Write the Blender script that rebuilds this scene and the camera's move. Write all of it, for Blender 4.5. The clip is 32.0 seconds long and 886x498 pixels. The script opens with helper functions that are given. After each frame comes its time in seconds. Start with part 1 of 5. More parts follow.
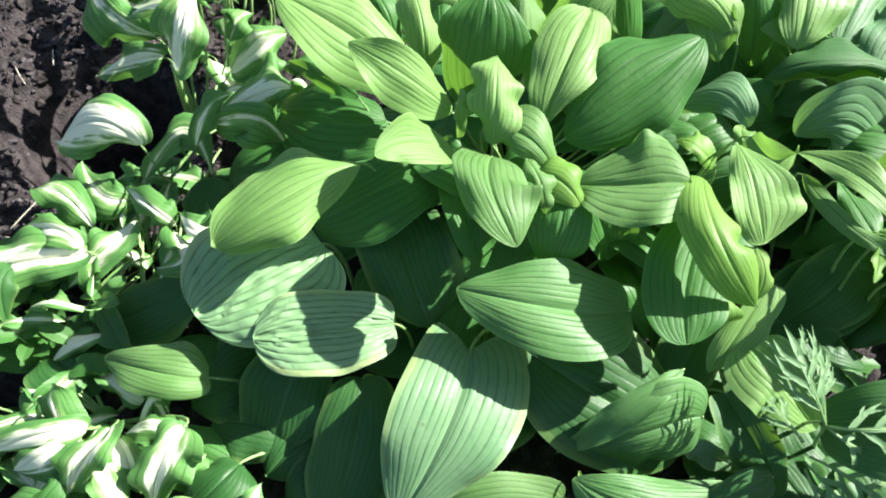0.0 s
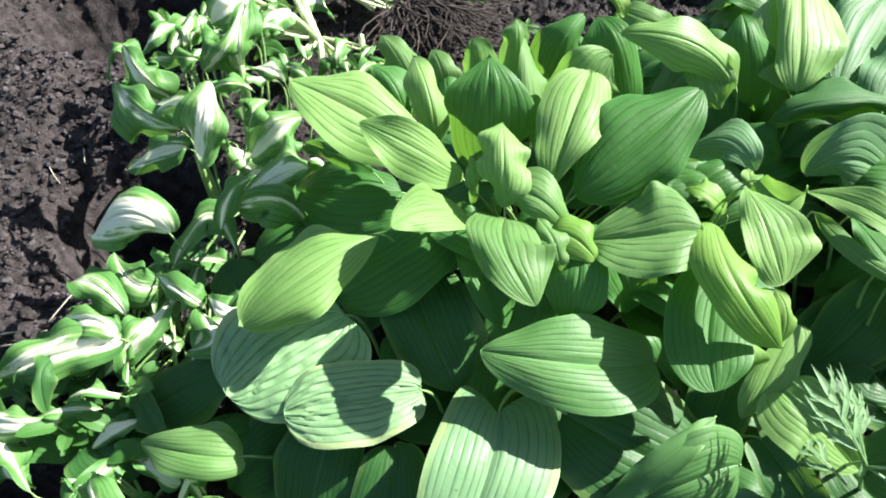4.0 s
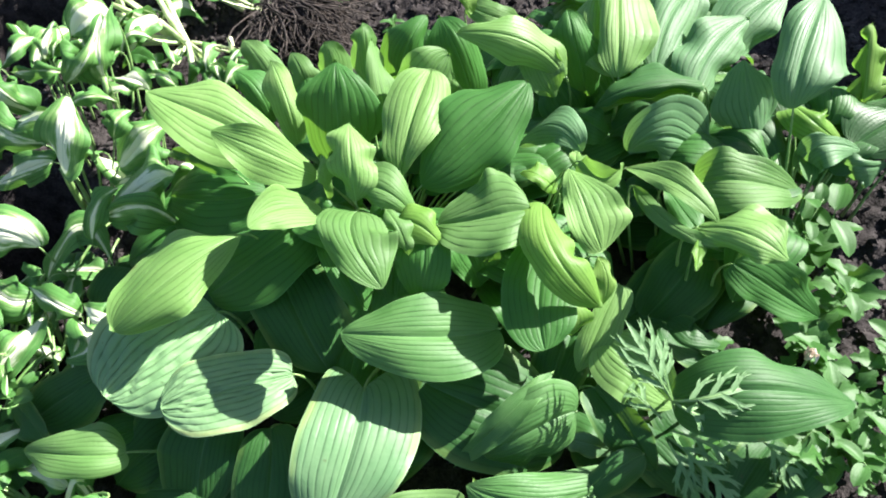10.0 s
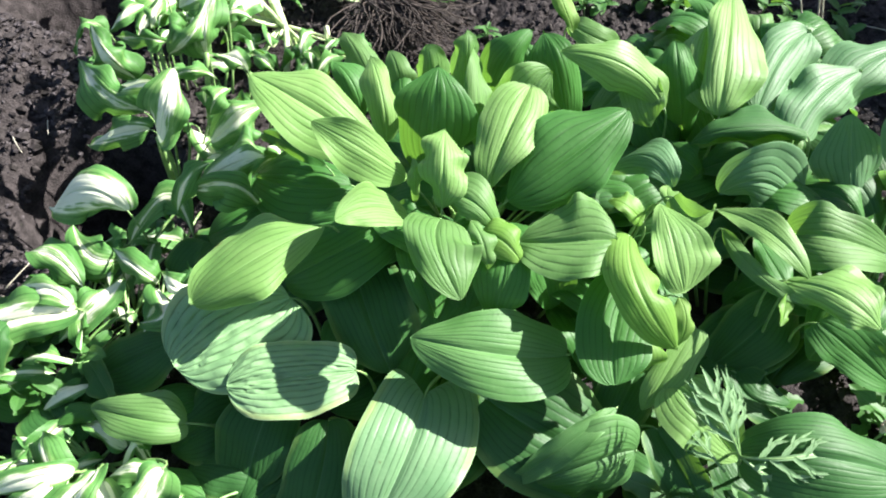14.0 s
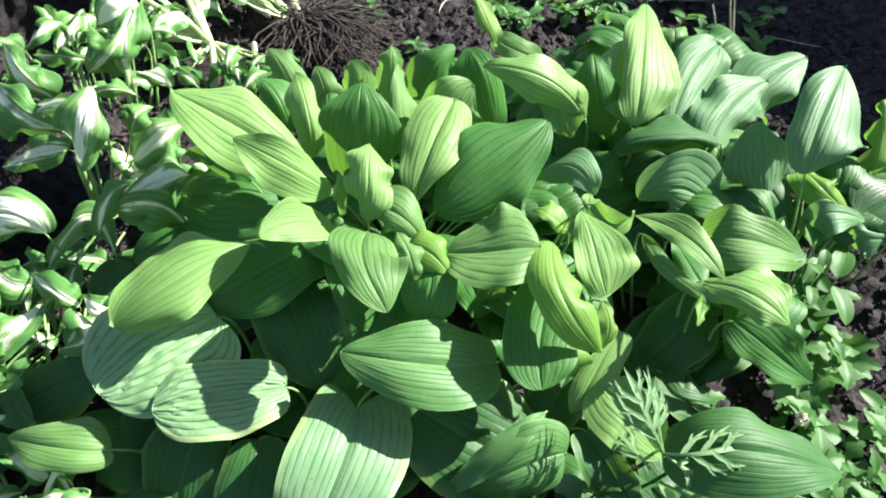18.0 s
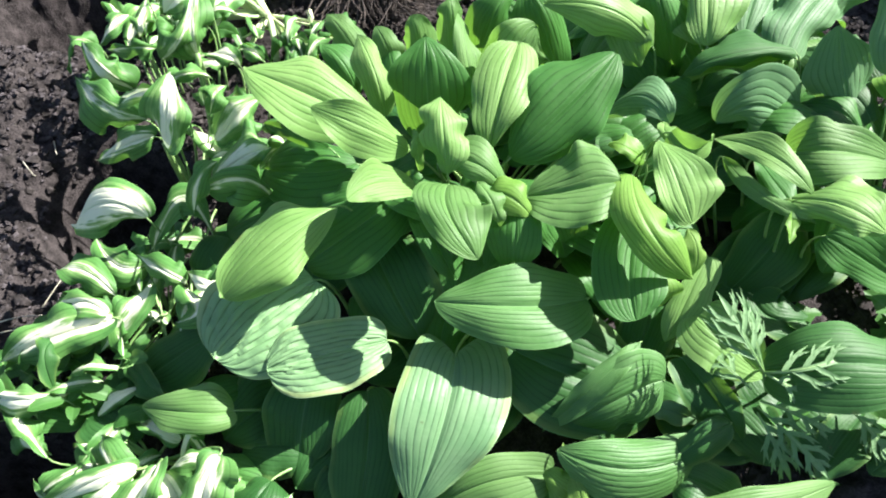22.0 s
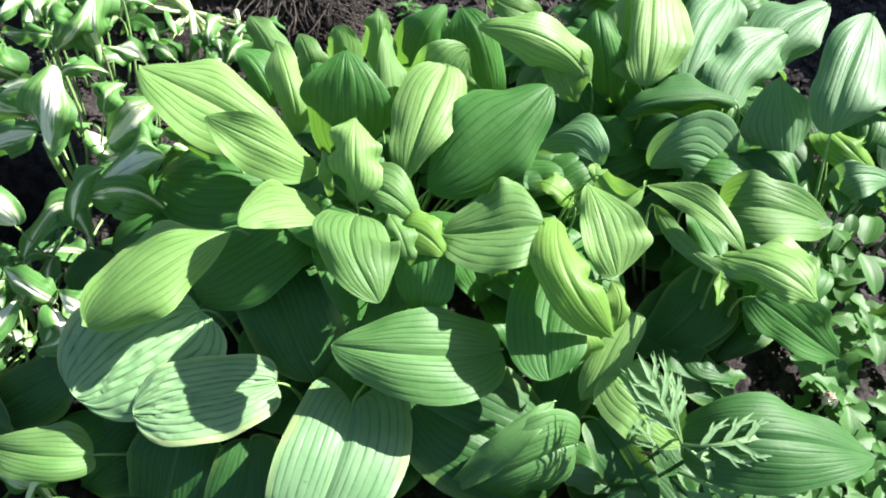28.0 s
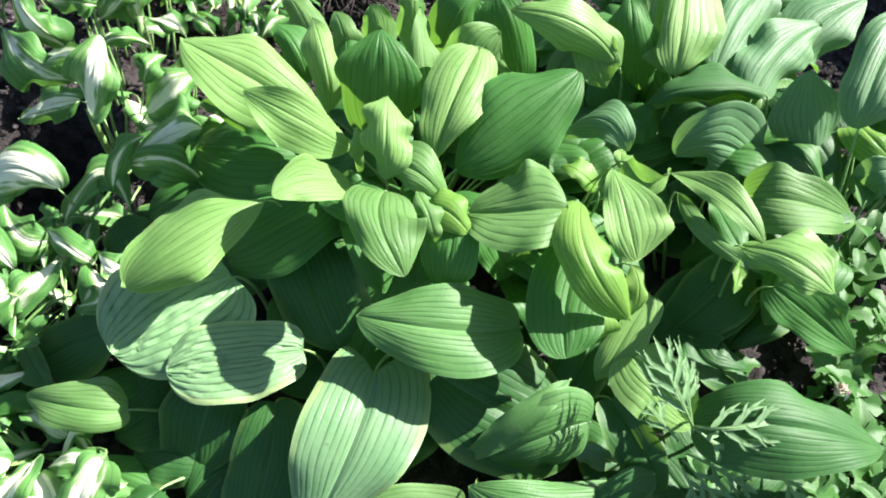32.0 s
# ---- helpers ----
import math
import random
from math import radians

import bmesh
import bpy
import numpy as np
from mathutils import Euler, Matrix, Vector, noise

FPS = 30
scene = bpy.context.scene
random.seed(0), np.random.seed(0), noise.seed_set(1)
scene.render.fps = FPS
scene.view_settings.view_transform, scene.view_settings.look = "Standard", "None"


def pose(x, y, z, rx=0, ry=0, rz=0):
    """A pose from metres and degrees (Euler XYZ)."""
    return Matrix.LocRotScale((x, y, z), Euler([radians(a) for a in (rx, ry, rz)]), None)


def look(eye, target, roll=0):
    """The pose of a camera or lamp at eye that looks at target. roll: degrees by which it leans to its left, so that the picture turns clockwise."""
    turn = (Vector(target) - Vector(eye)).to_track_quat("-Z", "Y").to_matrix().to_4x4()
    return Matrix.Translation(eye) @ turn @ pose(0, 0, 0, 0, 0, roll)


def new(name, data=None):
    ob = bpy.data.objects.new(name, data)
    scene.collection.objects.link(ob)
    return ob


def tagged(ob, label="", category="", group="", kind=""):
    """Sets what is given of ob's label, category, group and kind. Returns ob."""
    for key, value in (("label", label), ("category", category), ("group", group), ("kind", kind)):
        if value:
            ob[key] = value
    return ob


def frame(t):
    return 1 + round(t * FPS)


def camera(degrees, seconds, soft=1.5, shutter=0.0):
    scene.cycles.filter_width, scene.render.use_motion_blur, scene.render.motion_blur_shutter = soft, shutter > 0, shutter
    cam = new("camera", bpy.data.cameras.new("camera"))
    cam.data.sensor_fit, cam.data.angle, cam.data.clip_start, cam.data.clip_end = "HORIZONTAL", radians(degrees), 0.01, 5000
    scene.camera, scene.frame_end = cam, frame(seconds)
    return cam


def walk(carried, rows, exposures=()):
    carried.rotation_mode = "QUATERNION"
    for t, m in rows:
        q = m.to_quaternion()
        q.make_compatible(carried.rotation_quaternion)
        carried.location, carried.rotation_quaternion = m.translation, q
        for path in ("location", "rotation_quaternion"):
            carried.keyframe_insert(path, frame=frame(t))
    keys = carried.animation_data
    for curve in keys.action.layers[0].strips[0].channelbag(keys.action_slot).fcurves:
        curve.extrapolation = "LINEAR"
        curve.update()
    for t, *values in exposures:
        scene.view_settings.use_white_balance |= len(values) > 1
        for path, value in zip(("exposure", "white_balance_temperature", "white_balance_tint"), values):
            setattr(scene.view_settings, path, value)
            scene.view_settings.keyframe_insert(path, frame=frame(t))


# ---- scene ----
cam = camera(65.11, 32.0, soft=2.0)
PATH = [
    (0, pose(-0.0676, 0.0406, 0.8831, 35.625, -2.477, 4.596)),
    (0.5, pose(-0.0822, 0.0300, 0.8815, 35.397, -3.481, 7.197)),
    (1, pose(-0.0943, 0.0190, 0.8826, 36.161, -3.907, 8.527)),
    (1.5, pose(-0.0850, 0.0168, 0.8932, 37.905, -2.079, 6.405)),
    (2, pose(-0.0883, 0.0276, 0.8893, 38.999, -2.883, 7.168)),
    (2.5, pose(-0.1050, 0.0210, 0.8868, 39.708, -3.875, 9.225)),
    (3, pose(-0.0844, 0.0215, 0.8994, 39.976, -0.612, 6.025)),
    (3.5, pose(-0.0672, 0.0296, 0.8999, 40.275, 1.404, 3.949)),
    (5.5, pose(-0.0266, 0.0355, 0.9254, 41.687, 1.272, 0.619)),
    (6, pose(-0.0137, 0.0295, 0.9374, 40.013, -0.410, 0.970)),
    (6.5, pose(-0.0192, 0.0474, 0.9251, 39.225, -2.579, 1.680)),
    (7, pose(-0.0022, 0.0237, 0.9471, 40.574, -2.447, -0.492)),
    (7.5, pose(0.0006, 0.0010, 0.9761, 42.176, -0.998, -1.125)),
    (8, pose(0.0000, 0.0000, 0.9800, 44.000, 0.000, 0.000)),
    (8.5, pose(-0.0021, 0.0028, 0.9829, 44.479, -0.757, 1.014)),
    (9, pose(-0.0062, 0.0111, 0.9754, 43.155, -1.927, 2.573)),
    (9.5, pose(0.0130, -0.0304, 0.9961, 39.705, -0.609, -0.547)),
    (10, pose(0.0336, -0.0178, 0.9682, 39.222, -0.245, -4.754)),
    (10.5, pose(0.0329, -0.0299, 0.9480, 38.053, -1.009, -4.203)),
    (11, pose(0.0263, -0.0256, 0.9513, 37.073, 0.618, -4.607)),
    (11.5, pose(0.0182, 0.0026, 0.9488, 35.720, 0.803, -3.698)),
    (12, pose(0.0039, 0.0082, 0.9495, 36.274, -1.903, -0.438)),
    (12.5, pose(-0.0132, 0.0226, 0.9345, 35.953, -5.088, 3.588)),
    (13, pose(-0.0228, 0.0042, 0.9649, 37.913, -3.482, 3.678)),
    (13.5, pose(-0.0205, -0.0021, 0.9733, 39.467, -2.212, 4.060)),
    (15.5, pose(-0.0152, -0.0015, 0.9682, 37.670, -3.877, 0.726)),
    (16, pose(-0.0183, -0.0062, 0.9749, 38.568, -3.703, 2.085)),
    (16.5, pose(-0.0100, -0.0097, 0.9924, 40.298, -4.805, 0.541)),
    (17, pose(-0.0019, -0.0187, 0.9954, 41.858, -5.248, 0.176)),
    (17.5, pose(0.0148, -0.0137, 0.9832, 41.707, -4.239, -1.612)),
    (18, pose(0.0081, -0.0080, 0.9800, 40.519, -4.676, -0.752)),
    (18.5, pose(-0.0029, -0.0016, 0.9845, 39.678, -3.912, -0.851)),
    (19, pose(-0.0606, -0.0089, 0.9681, 34.510, -0.441, 2.321)),
    (19.5, pose(-0.0870, -0.0011, 0.9471, 32.932, 0.074, 3.207)),
    (20, pose(-0.0844, -0.0059, 0.9548, 31.097, 1.254, 3.765)),
    (20.5, pose(-0.0619, -0.0119, 0.9533, 34.852, 1.446, 1.770)),
    (21, pose(-0.0360, -0.0125, 0.9771, 38.188, 2.372, -1.692)),
    (21.5, pose(-0.0444, -0.0222, 1.0038, 38.691, 2.944, -0.033)),
    (22, pose(-0.0206, -0.0241, 0.9946, 36.445, 3.025, -2.028)),
    (22.5, pose(-0.0005, -0.0049, 0.9912, 36.431, -0.486, -1.913)),
    (23, pose(0.0063, 0.0143, 0.9912, 37.711, -2.601, -0.253)),
    (23.5, pose(0.0106, 0.0356, 0.9864, 38.968, -2.600, -1.811)),
    (24, pose(0.0364, 0.0901, 0.9433, 38.751, -5.687, -3.664)),
    (24.5, pose(0.0425, 0.0930, 0.9338, 39.094, -3.627, -1.782)),
    (25, pose(0.0331, 0.0768, 0.9298, 36.324, -2.407, -0.571)),
    (25.5, pose(0.0284, 0.0607, 0.9284, 35.278, -1.723, -1.366)),
    (27.5, pose(0.0304, 0.0576, 0.9383, 37.450, -3.493, -1.987)),
    (28, pose(0.0288, 0.0548, 0.9400, 37.638, -2.954, -1.718)),
    (28.5, pose(0.0267, 0.0576, 0.9389, 34.903, -2.925, -0.444)),
    (29, pose(0.0224, 0.0634, 0.9455, 36.523, -2.012, -0.008)),
    (29.5, pose(0.0317, 0.0548, 0.9468, 37.010, -0.351, -0.067)),
    (30, pose(0.0462, 0.0489, 0.9367, 37.373, 2.016, -0.743)),
    (30.5, pose(0.0573, 0.0579, 0.9178, 36.862, 4.075, -0.298)),
    (31, pose(0.0452, 0.0498, 0.9376, 36.163, 2.589, 0.352)),
    (31.5, pose(0.0319, 0.0495, 0.9516, 35.757, -1.046, 0.162)),
    (32, pose(0.0237, 0.0361, 0.9583, 35.893, -2.927, 1.221)),
]
walk(cam, PATH)

# ---- light ----
SUN_EL, SUN_AZ = radians(38), radians(64)      # azimuth from +y towards +x
world = bpy.data.worlds.new("sky")
scene.world = world
world.use_nodes = True
wn = world.node_tree
sky = wn.nodes.new("ShaderNodeTexSky")
sky.sky_type, sky.sun_disc = "NISHITA", False
sky.sun_elevation, sky.sun_rotation = SUN_EL, SUN_AZ
wn.links.new(sky.outputs[0], wn.nodes["Background"].inputs[0])
wn.nodes["Background"].inputs[1].default_value = 0.056
sun = new("sun", bpy.data.lights.new("sun", "SUN"))
sun.data.energy, sun.data.angle, sun.data.color = 5.0, radians(0.55), (1.0, 0.97, 0.92)
to_sun = Vector((math.sin(SUN_AZ) * math.cos(SUN_EL), math.cos(SUN_AZ) * math.cos(SUN_EL), math.sin(SUN_EL)))
sun.matrix_world = look(to_sun * 20, (0, 0, 0))
scene.view_settings.exposure = 1.93


# ---- materials ----
def graph(name):
    m = bpy.data.materials.new(name)
    m.use_nodes = True
    t = m.node_tree
    t.nodes.clear()
    return m, t


def node(t, kind, *ins, **props):
    n = t.nodes.new(kind)
    for k, v in props.items():
        setattr(n, k, v)
    for i, v in enumerate(ins):
        if v is None:
            continue
        if isinstance(v, bpy.types.NodeSocket):
            t.links.new(v, n.inputs[i])
        else:
            n.inputs[i].default_value = v
    return n


def calc(t, op, a, b=0.0, c=None):
    return node(t, "ShaderNodeMath", a, b, c, operation=op).outputs[0]


def blend(t, f, a, b, mode="MIX"):
    n = t.nodes.new("ShaderNodeMix")
    n.data_type, n.blend_type = "RGBA", mode
    for i, v in ((0, f), (6, a), (7, b)):
        if isinstance(v, bpy.types.NodeSocket):
            t.links.new(v, n.inputs[i])
        else:
            n.inputs[i].default_value = v if i == 0 else (*v, 1)
    return n.outputs[2]


def span(t, v, lo, hi, a=0.0, b=1.0):
    return node(t, "ShaderNodeMapRange", v, lo, hi, a, b, interpolation_type="SMOOTHSTEP").outputs[0]


def noise_at(t, vec, scale, detail=3.0, rough=0.55):
    return node(t, "ShaderNodeTexNoise", vec, None, scale, detail, rough).outputs[0]


def leaf_material(name, base, light, ribs, margin=None, white=0.0, glow=0.3, rough=0.49):
    """Blade of a leaf: u runs across it, v from stalk to tip. white: share of the blade round the midrib that is white."""
    m, t = graph(name)
    uv = node(t, "ShaderNodeUVMap").outputs[0]
    s = node(t, "ShaderNodeSeparateXYZ", uv)
    obj = node(t, "ShaderNodeTexCoord").outputs["Object"]
    rnd = node(t, "ShaderNodeObjectInfo").outputs["Random"]
    a = calc(t, "ABSOLUTE", calc(t, "MULTIPLY_ADD", s.outputs[0], 2.0, -1.0))
    big = noise_at(t, obj, 11.0, 4.0, 0.6)
    fine = noise_at(t, obj, 150.0, 3.0)
    shifted = node(t, "ShaderNodeVectorMath", uv, node(t, "ShaderNodeCombineXYZ", rnd, rnd, rnd).outputs[0], operation="ADD").outputs[0]
    along = node(t, "ShaderNodeMapping", shifted)
    along.inputs["Scale"].default_value = (10 if white else 34, 1.5, 1)
    fibres = noise_at(t, along.outputs[0], 1.0, 4.0, 0.6)
    col = blend(t, span(t, big, 0.3, 0.7), base, light)
    col = blend(t, calc(t, "MULTIPLY", rnd, 0.45), col, tuple(v * 0.72 for v in base))
    # shade in the creases between ribs, painted as thin dark lines
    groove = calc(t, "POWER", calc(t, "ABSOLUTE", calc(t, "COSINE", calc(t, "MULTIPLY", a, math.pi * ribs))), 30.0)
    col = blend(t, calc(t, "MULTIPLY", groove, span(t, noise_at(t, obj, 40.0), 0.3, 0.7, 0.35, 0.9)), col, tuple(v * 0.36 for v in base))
    col = blend(t, span(t, fibres, 0.45, 0.75, 0.0, 0.13), col, tuple(min(1, v * 1.4) for v in light))
    if margin:
        edge = calc(t, "ADD", a, calc(t, "MULTIPLY", calc(t, "ADD", big, -0.5), 0.5))
        col = blend(t, span(t, edge, 0.82, 1.05, 0.0, 0.6), col, margin)
    if white:
        ragged = calc(t, "ADD", calc(t, "ADD", a, calc(t, "MULTIPLY", calc(t, "ADD", fibres, -0.5), 1.5)), calc(t, "MULTIPLY", calc(t, "ADD", noise_at(t, obj, 22.0, 2.0), -0.5), 0.7))
        wide = calc(t, "MULTIPLY_ADD", rnd, 0.25, white - 0.12)
        mask = calc(t, "MULTIPLY", span(t, calc(t, "SUBTRACT", wide, ragged), -0.07, 0.10), span(t, a, 0.62, 0.78, 1.0, 0.0))
        halo = calc(t, "MULTIPLY", span(t, calc(t, "SUBTRACT", wide, ragged), -0.34, 0.02), span(t, a, 0.70, 0.98, 1.0, 0.0))
        col = blend(t, calc(t, "MULTIPLY", halo, 0.75), col, (0.235, 0.395, 0.130))
        col = blend(t, mask, col, (0.76, 0.78, 0.60))
    rib = span(t, a, 0.0, 0.045, 1.0, 0.0)
    col = blend(t, calc(t, "MULTIPLY", rib, 0.5), col, tuple(min(1, v * 1.5 + 0.05) for v in light))
    rim = span(t, a, 0.965, 0.995)
    col = blend(t, calc(t, "MULTIPLY", rim, 0.55), col, tuple(min(1, v * 1.6 + 0.03) for v in light))
    scorch = calc(t, "MULTIPLY", span(t, a, 0.90, 1.0), span(t, noise_at(t, obj, 24.0, 3.0), 0.64, 0.72))
    col = blend(t, calc(t, "MULTIPLY", scorch, 0.6), col, (0.16, 0.12, 0.05))
    specks = span(t, noise_at(t, obj, 60.0, 2.0), 0.74, 0.80)
    col = blend(t, calc(t, "MULTIPLY", specks, 0.5), col, (0.07, 0.06, 0.025))
    pale = span(t, noise_at(t, obj, 33.0, 4.0, 0.7), 0.62, 0.8, 0.0, 0.35)
    col = blend(t, pale, col, tuple(min(1, v * 1.35 + 0.02) for v in light))
    cross = node(t, "ShaderNodeMapping", uv)
    cross.inputs["Scale"].default_value = (ribs * 2.2, 34, 1)
    ladder = noise_at(t, cross.outputs[0], 1.0, 2.0)
    height = calc(t, "ADD", calc(t, "MULTIPLY", ladder, 0.8), calc(t, "MULTIPLY", fine, 0.35))
    bump = node(t, "ShaderNodeBump", 0.35, 0.0015)
    t.links.new(height, bump.inputs["Height"])
    p = t.nodes.new("ShaderNodeBsdfPrincipled")
    t.links.new(col, p.inputs["Base Color"])
    t.links.new(bump.outputs[0], p.inputs["Normal"])
    t.links.new(span(t, big, 0.2, 0.8, rough - 0.07, rough + 0.14), p.inputs["Roughness"])
    p.inputs["Specular IOR Level"].default_value = 0.26
    thin = t.nodes.new("ShaderNodeBsdfTranslucent")
    warm = blend(t, 0.6, col, (0.22, 0.46, 0.04))
    if white:
        warm = blend(t, 0.3, col, (0.22, 0.46, 0.04))
    t.links.new(warm, thin.inputs[0])
    mix = node(t, "ShaderNodeMixShader", glow, p.outputs[0], thin.outputs[0])
    out = t.nodes.new("ShaderNodeOutputMaterial")
    t.links.new(mix.outputs[0], out.inputs[0])
    return m


def plain_material(name, c1, c2, scale, rough=0.6, bump=0.3, dist=0.002, spec=0.5, detail=5.0):
    m, t = graph(name)
    obj = node(t, "ShaderNodeTexCoord").outputs["Object"]
    n1, n2 = noise_at(t, obj, scale, detail), noise_at(t, obj, scale * 7, 3.0)
    f = calc(t, "ADD", calc(t, "MULTIPLY", n1, 0.65), calc(t, "MULTIPLY", n2, 0.35))
    col = blend(t, span(t, f, 0.36, 0.64), c1, c2)
    b = node(t, "ShaderNodeBump", bump, dist)
    t.links.new(f, b.inputs["Height"])
    p = t.nodes.new("ShaderNodeBsdfPrincipled")
    t.links.new(col, p.inputs["Base Color"])
    t.links.new(b.outputs[0], p.inputs["Normal"])
    p.inputs["Roughness"].default_value = rough
    p.inputs["Specular IOR Level"].default_value = spec
    out = t.nodes.new("ShaderNodeOutputMaterial")
    t.links.new(p.outputs[0], out.inputs[0])
    return m


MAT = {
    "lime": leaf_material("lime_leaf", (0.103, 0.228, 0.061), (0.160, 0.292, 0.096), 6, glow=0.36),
    # paler copy of lime, also brightens leaves that catch the sun
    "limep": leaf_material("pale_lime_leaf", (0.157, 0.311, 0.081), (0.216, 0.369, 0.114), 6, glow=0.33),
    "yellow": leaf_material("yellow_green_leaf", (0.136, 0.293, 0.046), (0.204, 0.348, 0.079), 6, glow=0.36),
    # green blade, also paints the shaded inner leaves of the lime hostas
    "green": leaf_material("green_and_shaded_leaf", (0.044, 0.150, 0.030), (0.066, 0.195, 0.043), 6, glow=0.32),
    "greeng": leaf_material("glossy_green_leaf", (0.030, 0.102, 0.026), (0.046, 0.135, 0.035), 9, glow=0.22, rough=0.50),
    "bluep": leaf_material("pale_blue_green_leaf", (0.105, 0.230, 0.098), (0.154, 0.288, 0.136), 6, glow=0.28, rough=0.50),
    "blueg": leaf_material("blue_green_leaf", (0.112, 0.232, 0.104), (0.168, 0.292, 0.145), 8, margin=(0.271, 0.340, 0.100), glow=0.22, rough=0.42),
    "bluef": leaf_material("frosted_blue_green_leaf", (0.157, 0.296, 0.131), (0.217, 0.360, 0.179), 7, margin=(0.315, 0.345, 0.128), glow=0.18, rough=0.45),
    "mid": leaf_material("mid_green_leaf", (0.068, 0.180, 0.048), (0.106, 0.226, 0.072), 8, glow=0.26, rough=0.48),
    # blue-green blade darkened in its colour, for leaves lying in shade
    "bluem": leaf_material("shaded_blue_green_leaf", (0.025, 0.092, 0.022), (0.041, 0.125, 0.030), 8, margin=(0.128, 0.201, 0.050), glow=0.16, rough=0.48),
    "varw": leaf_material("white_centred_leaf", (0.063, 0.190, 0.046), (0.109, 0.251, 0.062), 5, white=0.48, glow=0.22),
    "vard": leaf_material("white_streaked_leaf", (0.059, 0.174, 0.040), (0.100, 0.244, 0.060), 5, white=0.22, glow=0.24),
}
STALK = plain_material("stalk_green", (0.12, 0.25, 0.07), (0.24, 0.37, 0.13), 40, 0.42)
PALE_STALK = plain_material("stalk_white", (0.34, 0.46, 0.18), (0.62, 0.68, 0.42), 30, 0.45)
SOIL = plain_material("soil", (0.012, 0.010, 0.010), (0.050, 0.042, 0.042), 34, 0.95, 1.0, 0.012, 0.2, 10.0)
DRY = plain_material("dry_soil_crumb", (0.022, 0.019, 0.020), (0.085, 0.074, 0.078), 30, 0.95, 1.0, 0.004, 0.2)
CLOD = plain_material("soil_clod", (0.014, 0.012, 0.011), (0.058, 0.049, 0.049), 30, 0.95, 1.0, 0.004, 0.2)
ROOT = plain_material("root", (0.020, 0.015, 0.013), (0.060, 0.044, 0.036), 60, 0.85)
STRAW = plain_material("straw", (0.30, 0.28, 0.21), (0.48, 0.45, 0.36), 50, 0.7)
WEED = leaf_material("weed_leaf", (0.050, 0.150, 0.034), (0.088, 0.215, 0.048), 3, glow=0.3)
FROND = leaf_material("cut_weed_leaf", (0.150, 0.290, 0.120), (0.220, 0.370, 0.170), 2, glow=0.25, rough=0.5)
WALL = plain_material("shade_wall", (0.16, 0.14, 0.12), (0.25, 0.22, 0.19), 4, 0.8)


# ---- building helpers ----
def part(name, verts, faces, mat, parent=None, label="", uvs=None):
    me = bpy.data.meshes.new(name)
    me.from_pydata([tuple(v) for v in verts], [], faces)
    me.materials.append(mat)
    me.polygons.foreach_set("use_smooth", [True] * len(me.polygons))
    if uvs is not None:
        idx = np.empty(len(me.loops), dtype=np.int32)
        me.loops.foreach_get("vertex_index", idx)
        me.uv_layers.new(name="UVMap").data.foreach_set("uv", np.asarray(uvs, dtype=np.float32)[idx].ravel())
    me.update()
    ob = new(name, me)
    if parent:
        ob.parent = parent
    if label:
        ob["label"] = label
    return ob


def grid_faces(nu, nv):
    return [(j * nu + i, j * nu + i + 1, (j + 1) * nu + i + 1, (j + 1) * nu + i) for j in range(nv - 1) for i in range(nu - 1)]


def unit(v):
    return v / (np.linalg.norm(v) + 1e-12)


def swing(v, a, b):
    """v turned by the turn that takes the unit vector a to b."""
    k = np.cross(a, b)
    c = a @ b
    return v * c + np.cross(k, v) + k * (k @ v) / (1 + c + 1e-9)


def tube_mesh(points, radii, sides=6):
    """Verts and faces of a tapered tube along points."""
    pts = [np.asarray(p, float) for p in points]
    verts, faces = [], []
    up = np.array((0.31, 0.17, 0.93))
    for i, p in enumerate(pts):
        d = unit(pts[min(i + 1, len(pts) - 1)] - pts[max(i - 1, 0)])
        x = unit(np.cross(up, d))
        y = np.cross(d, x)
        for k in range(sides):
            w = 2 * math.pi * k / sides
            verts.append(p + radii[i] * (math.cos(w) * x + math.sin(w) * y))
    for i in range(len(pts) - 1):
        for k in range(sides):
            faces.append((i * sides + k, i * sides + (k + 1) % sides, (i + 1) * sides + (k + 1) % sides, (i + 1) * sides + k))
    faces.append(tuple(range(sides))[::-1])
    faces.append(tuple((len(pts) - 1) * sides + k for k in range(sides)))
    return verts, faces


def bow(a, b, c, n):
    """n points of the quadratic curve from a to c, drawn towards b."""
    a, b, c = (np.asarray(v, float) for v in (a, b, c))
    return [(1 - s) ** 2 * a + 2 * s * (1 - s) * b + s * s * c for s in np.linspace(0, 1, n)]


def plant(name, crown, label, category, group=""):
    ob = new(name)
    ob.location = crown
    ob.empty_display_size = 0.05
    return tagged(ob, label, category, group)


SHAPES = {"ovate": (0.45, 0.68, 0.12), "heart": (0.44, 0.80, 0.50), "oval": (0.46, 0.58, 0.06), "obovate": (0.85, 0.45, 0.0), "round": (0.44, 0.42, 0.14), "disc": (0.50, 0.48, 0.20), "band": (0.34, 0.42, 0.0), "fan": (0.62, 0.36, 0.0), "blade": (0.68, 0.74, 0.0), "lance": (0.70, 0.85, 0.0), "wedge": (0.85, 0.62, 0.0)}
STALKS = {}
RIBS = {"lime": 6, "limep": 6, "yellow": 6, "green": 6, "greeng": 9, "bluep": 6, "blueg": 8, "bluef": 7, "mid": 8, "bluem": 8, "varw": 5, "vard": 5}
count = 0


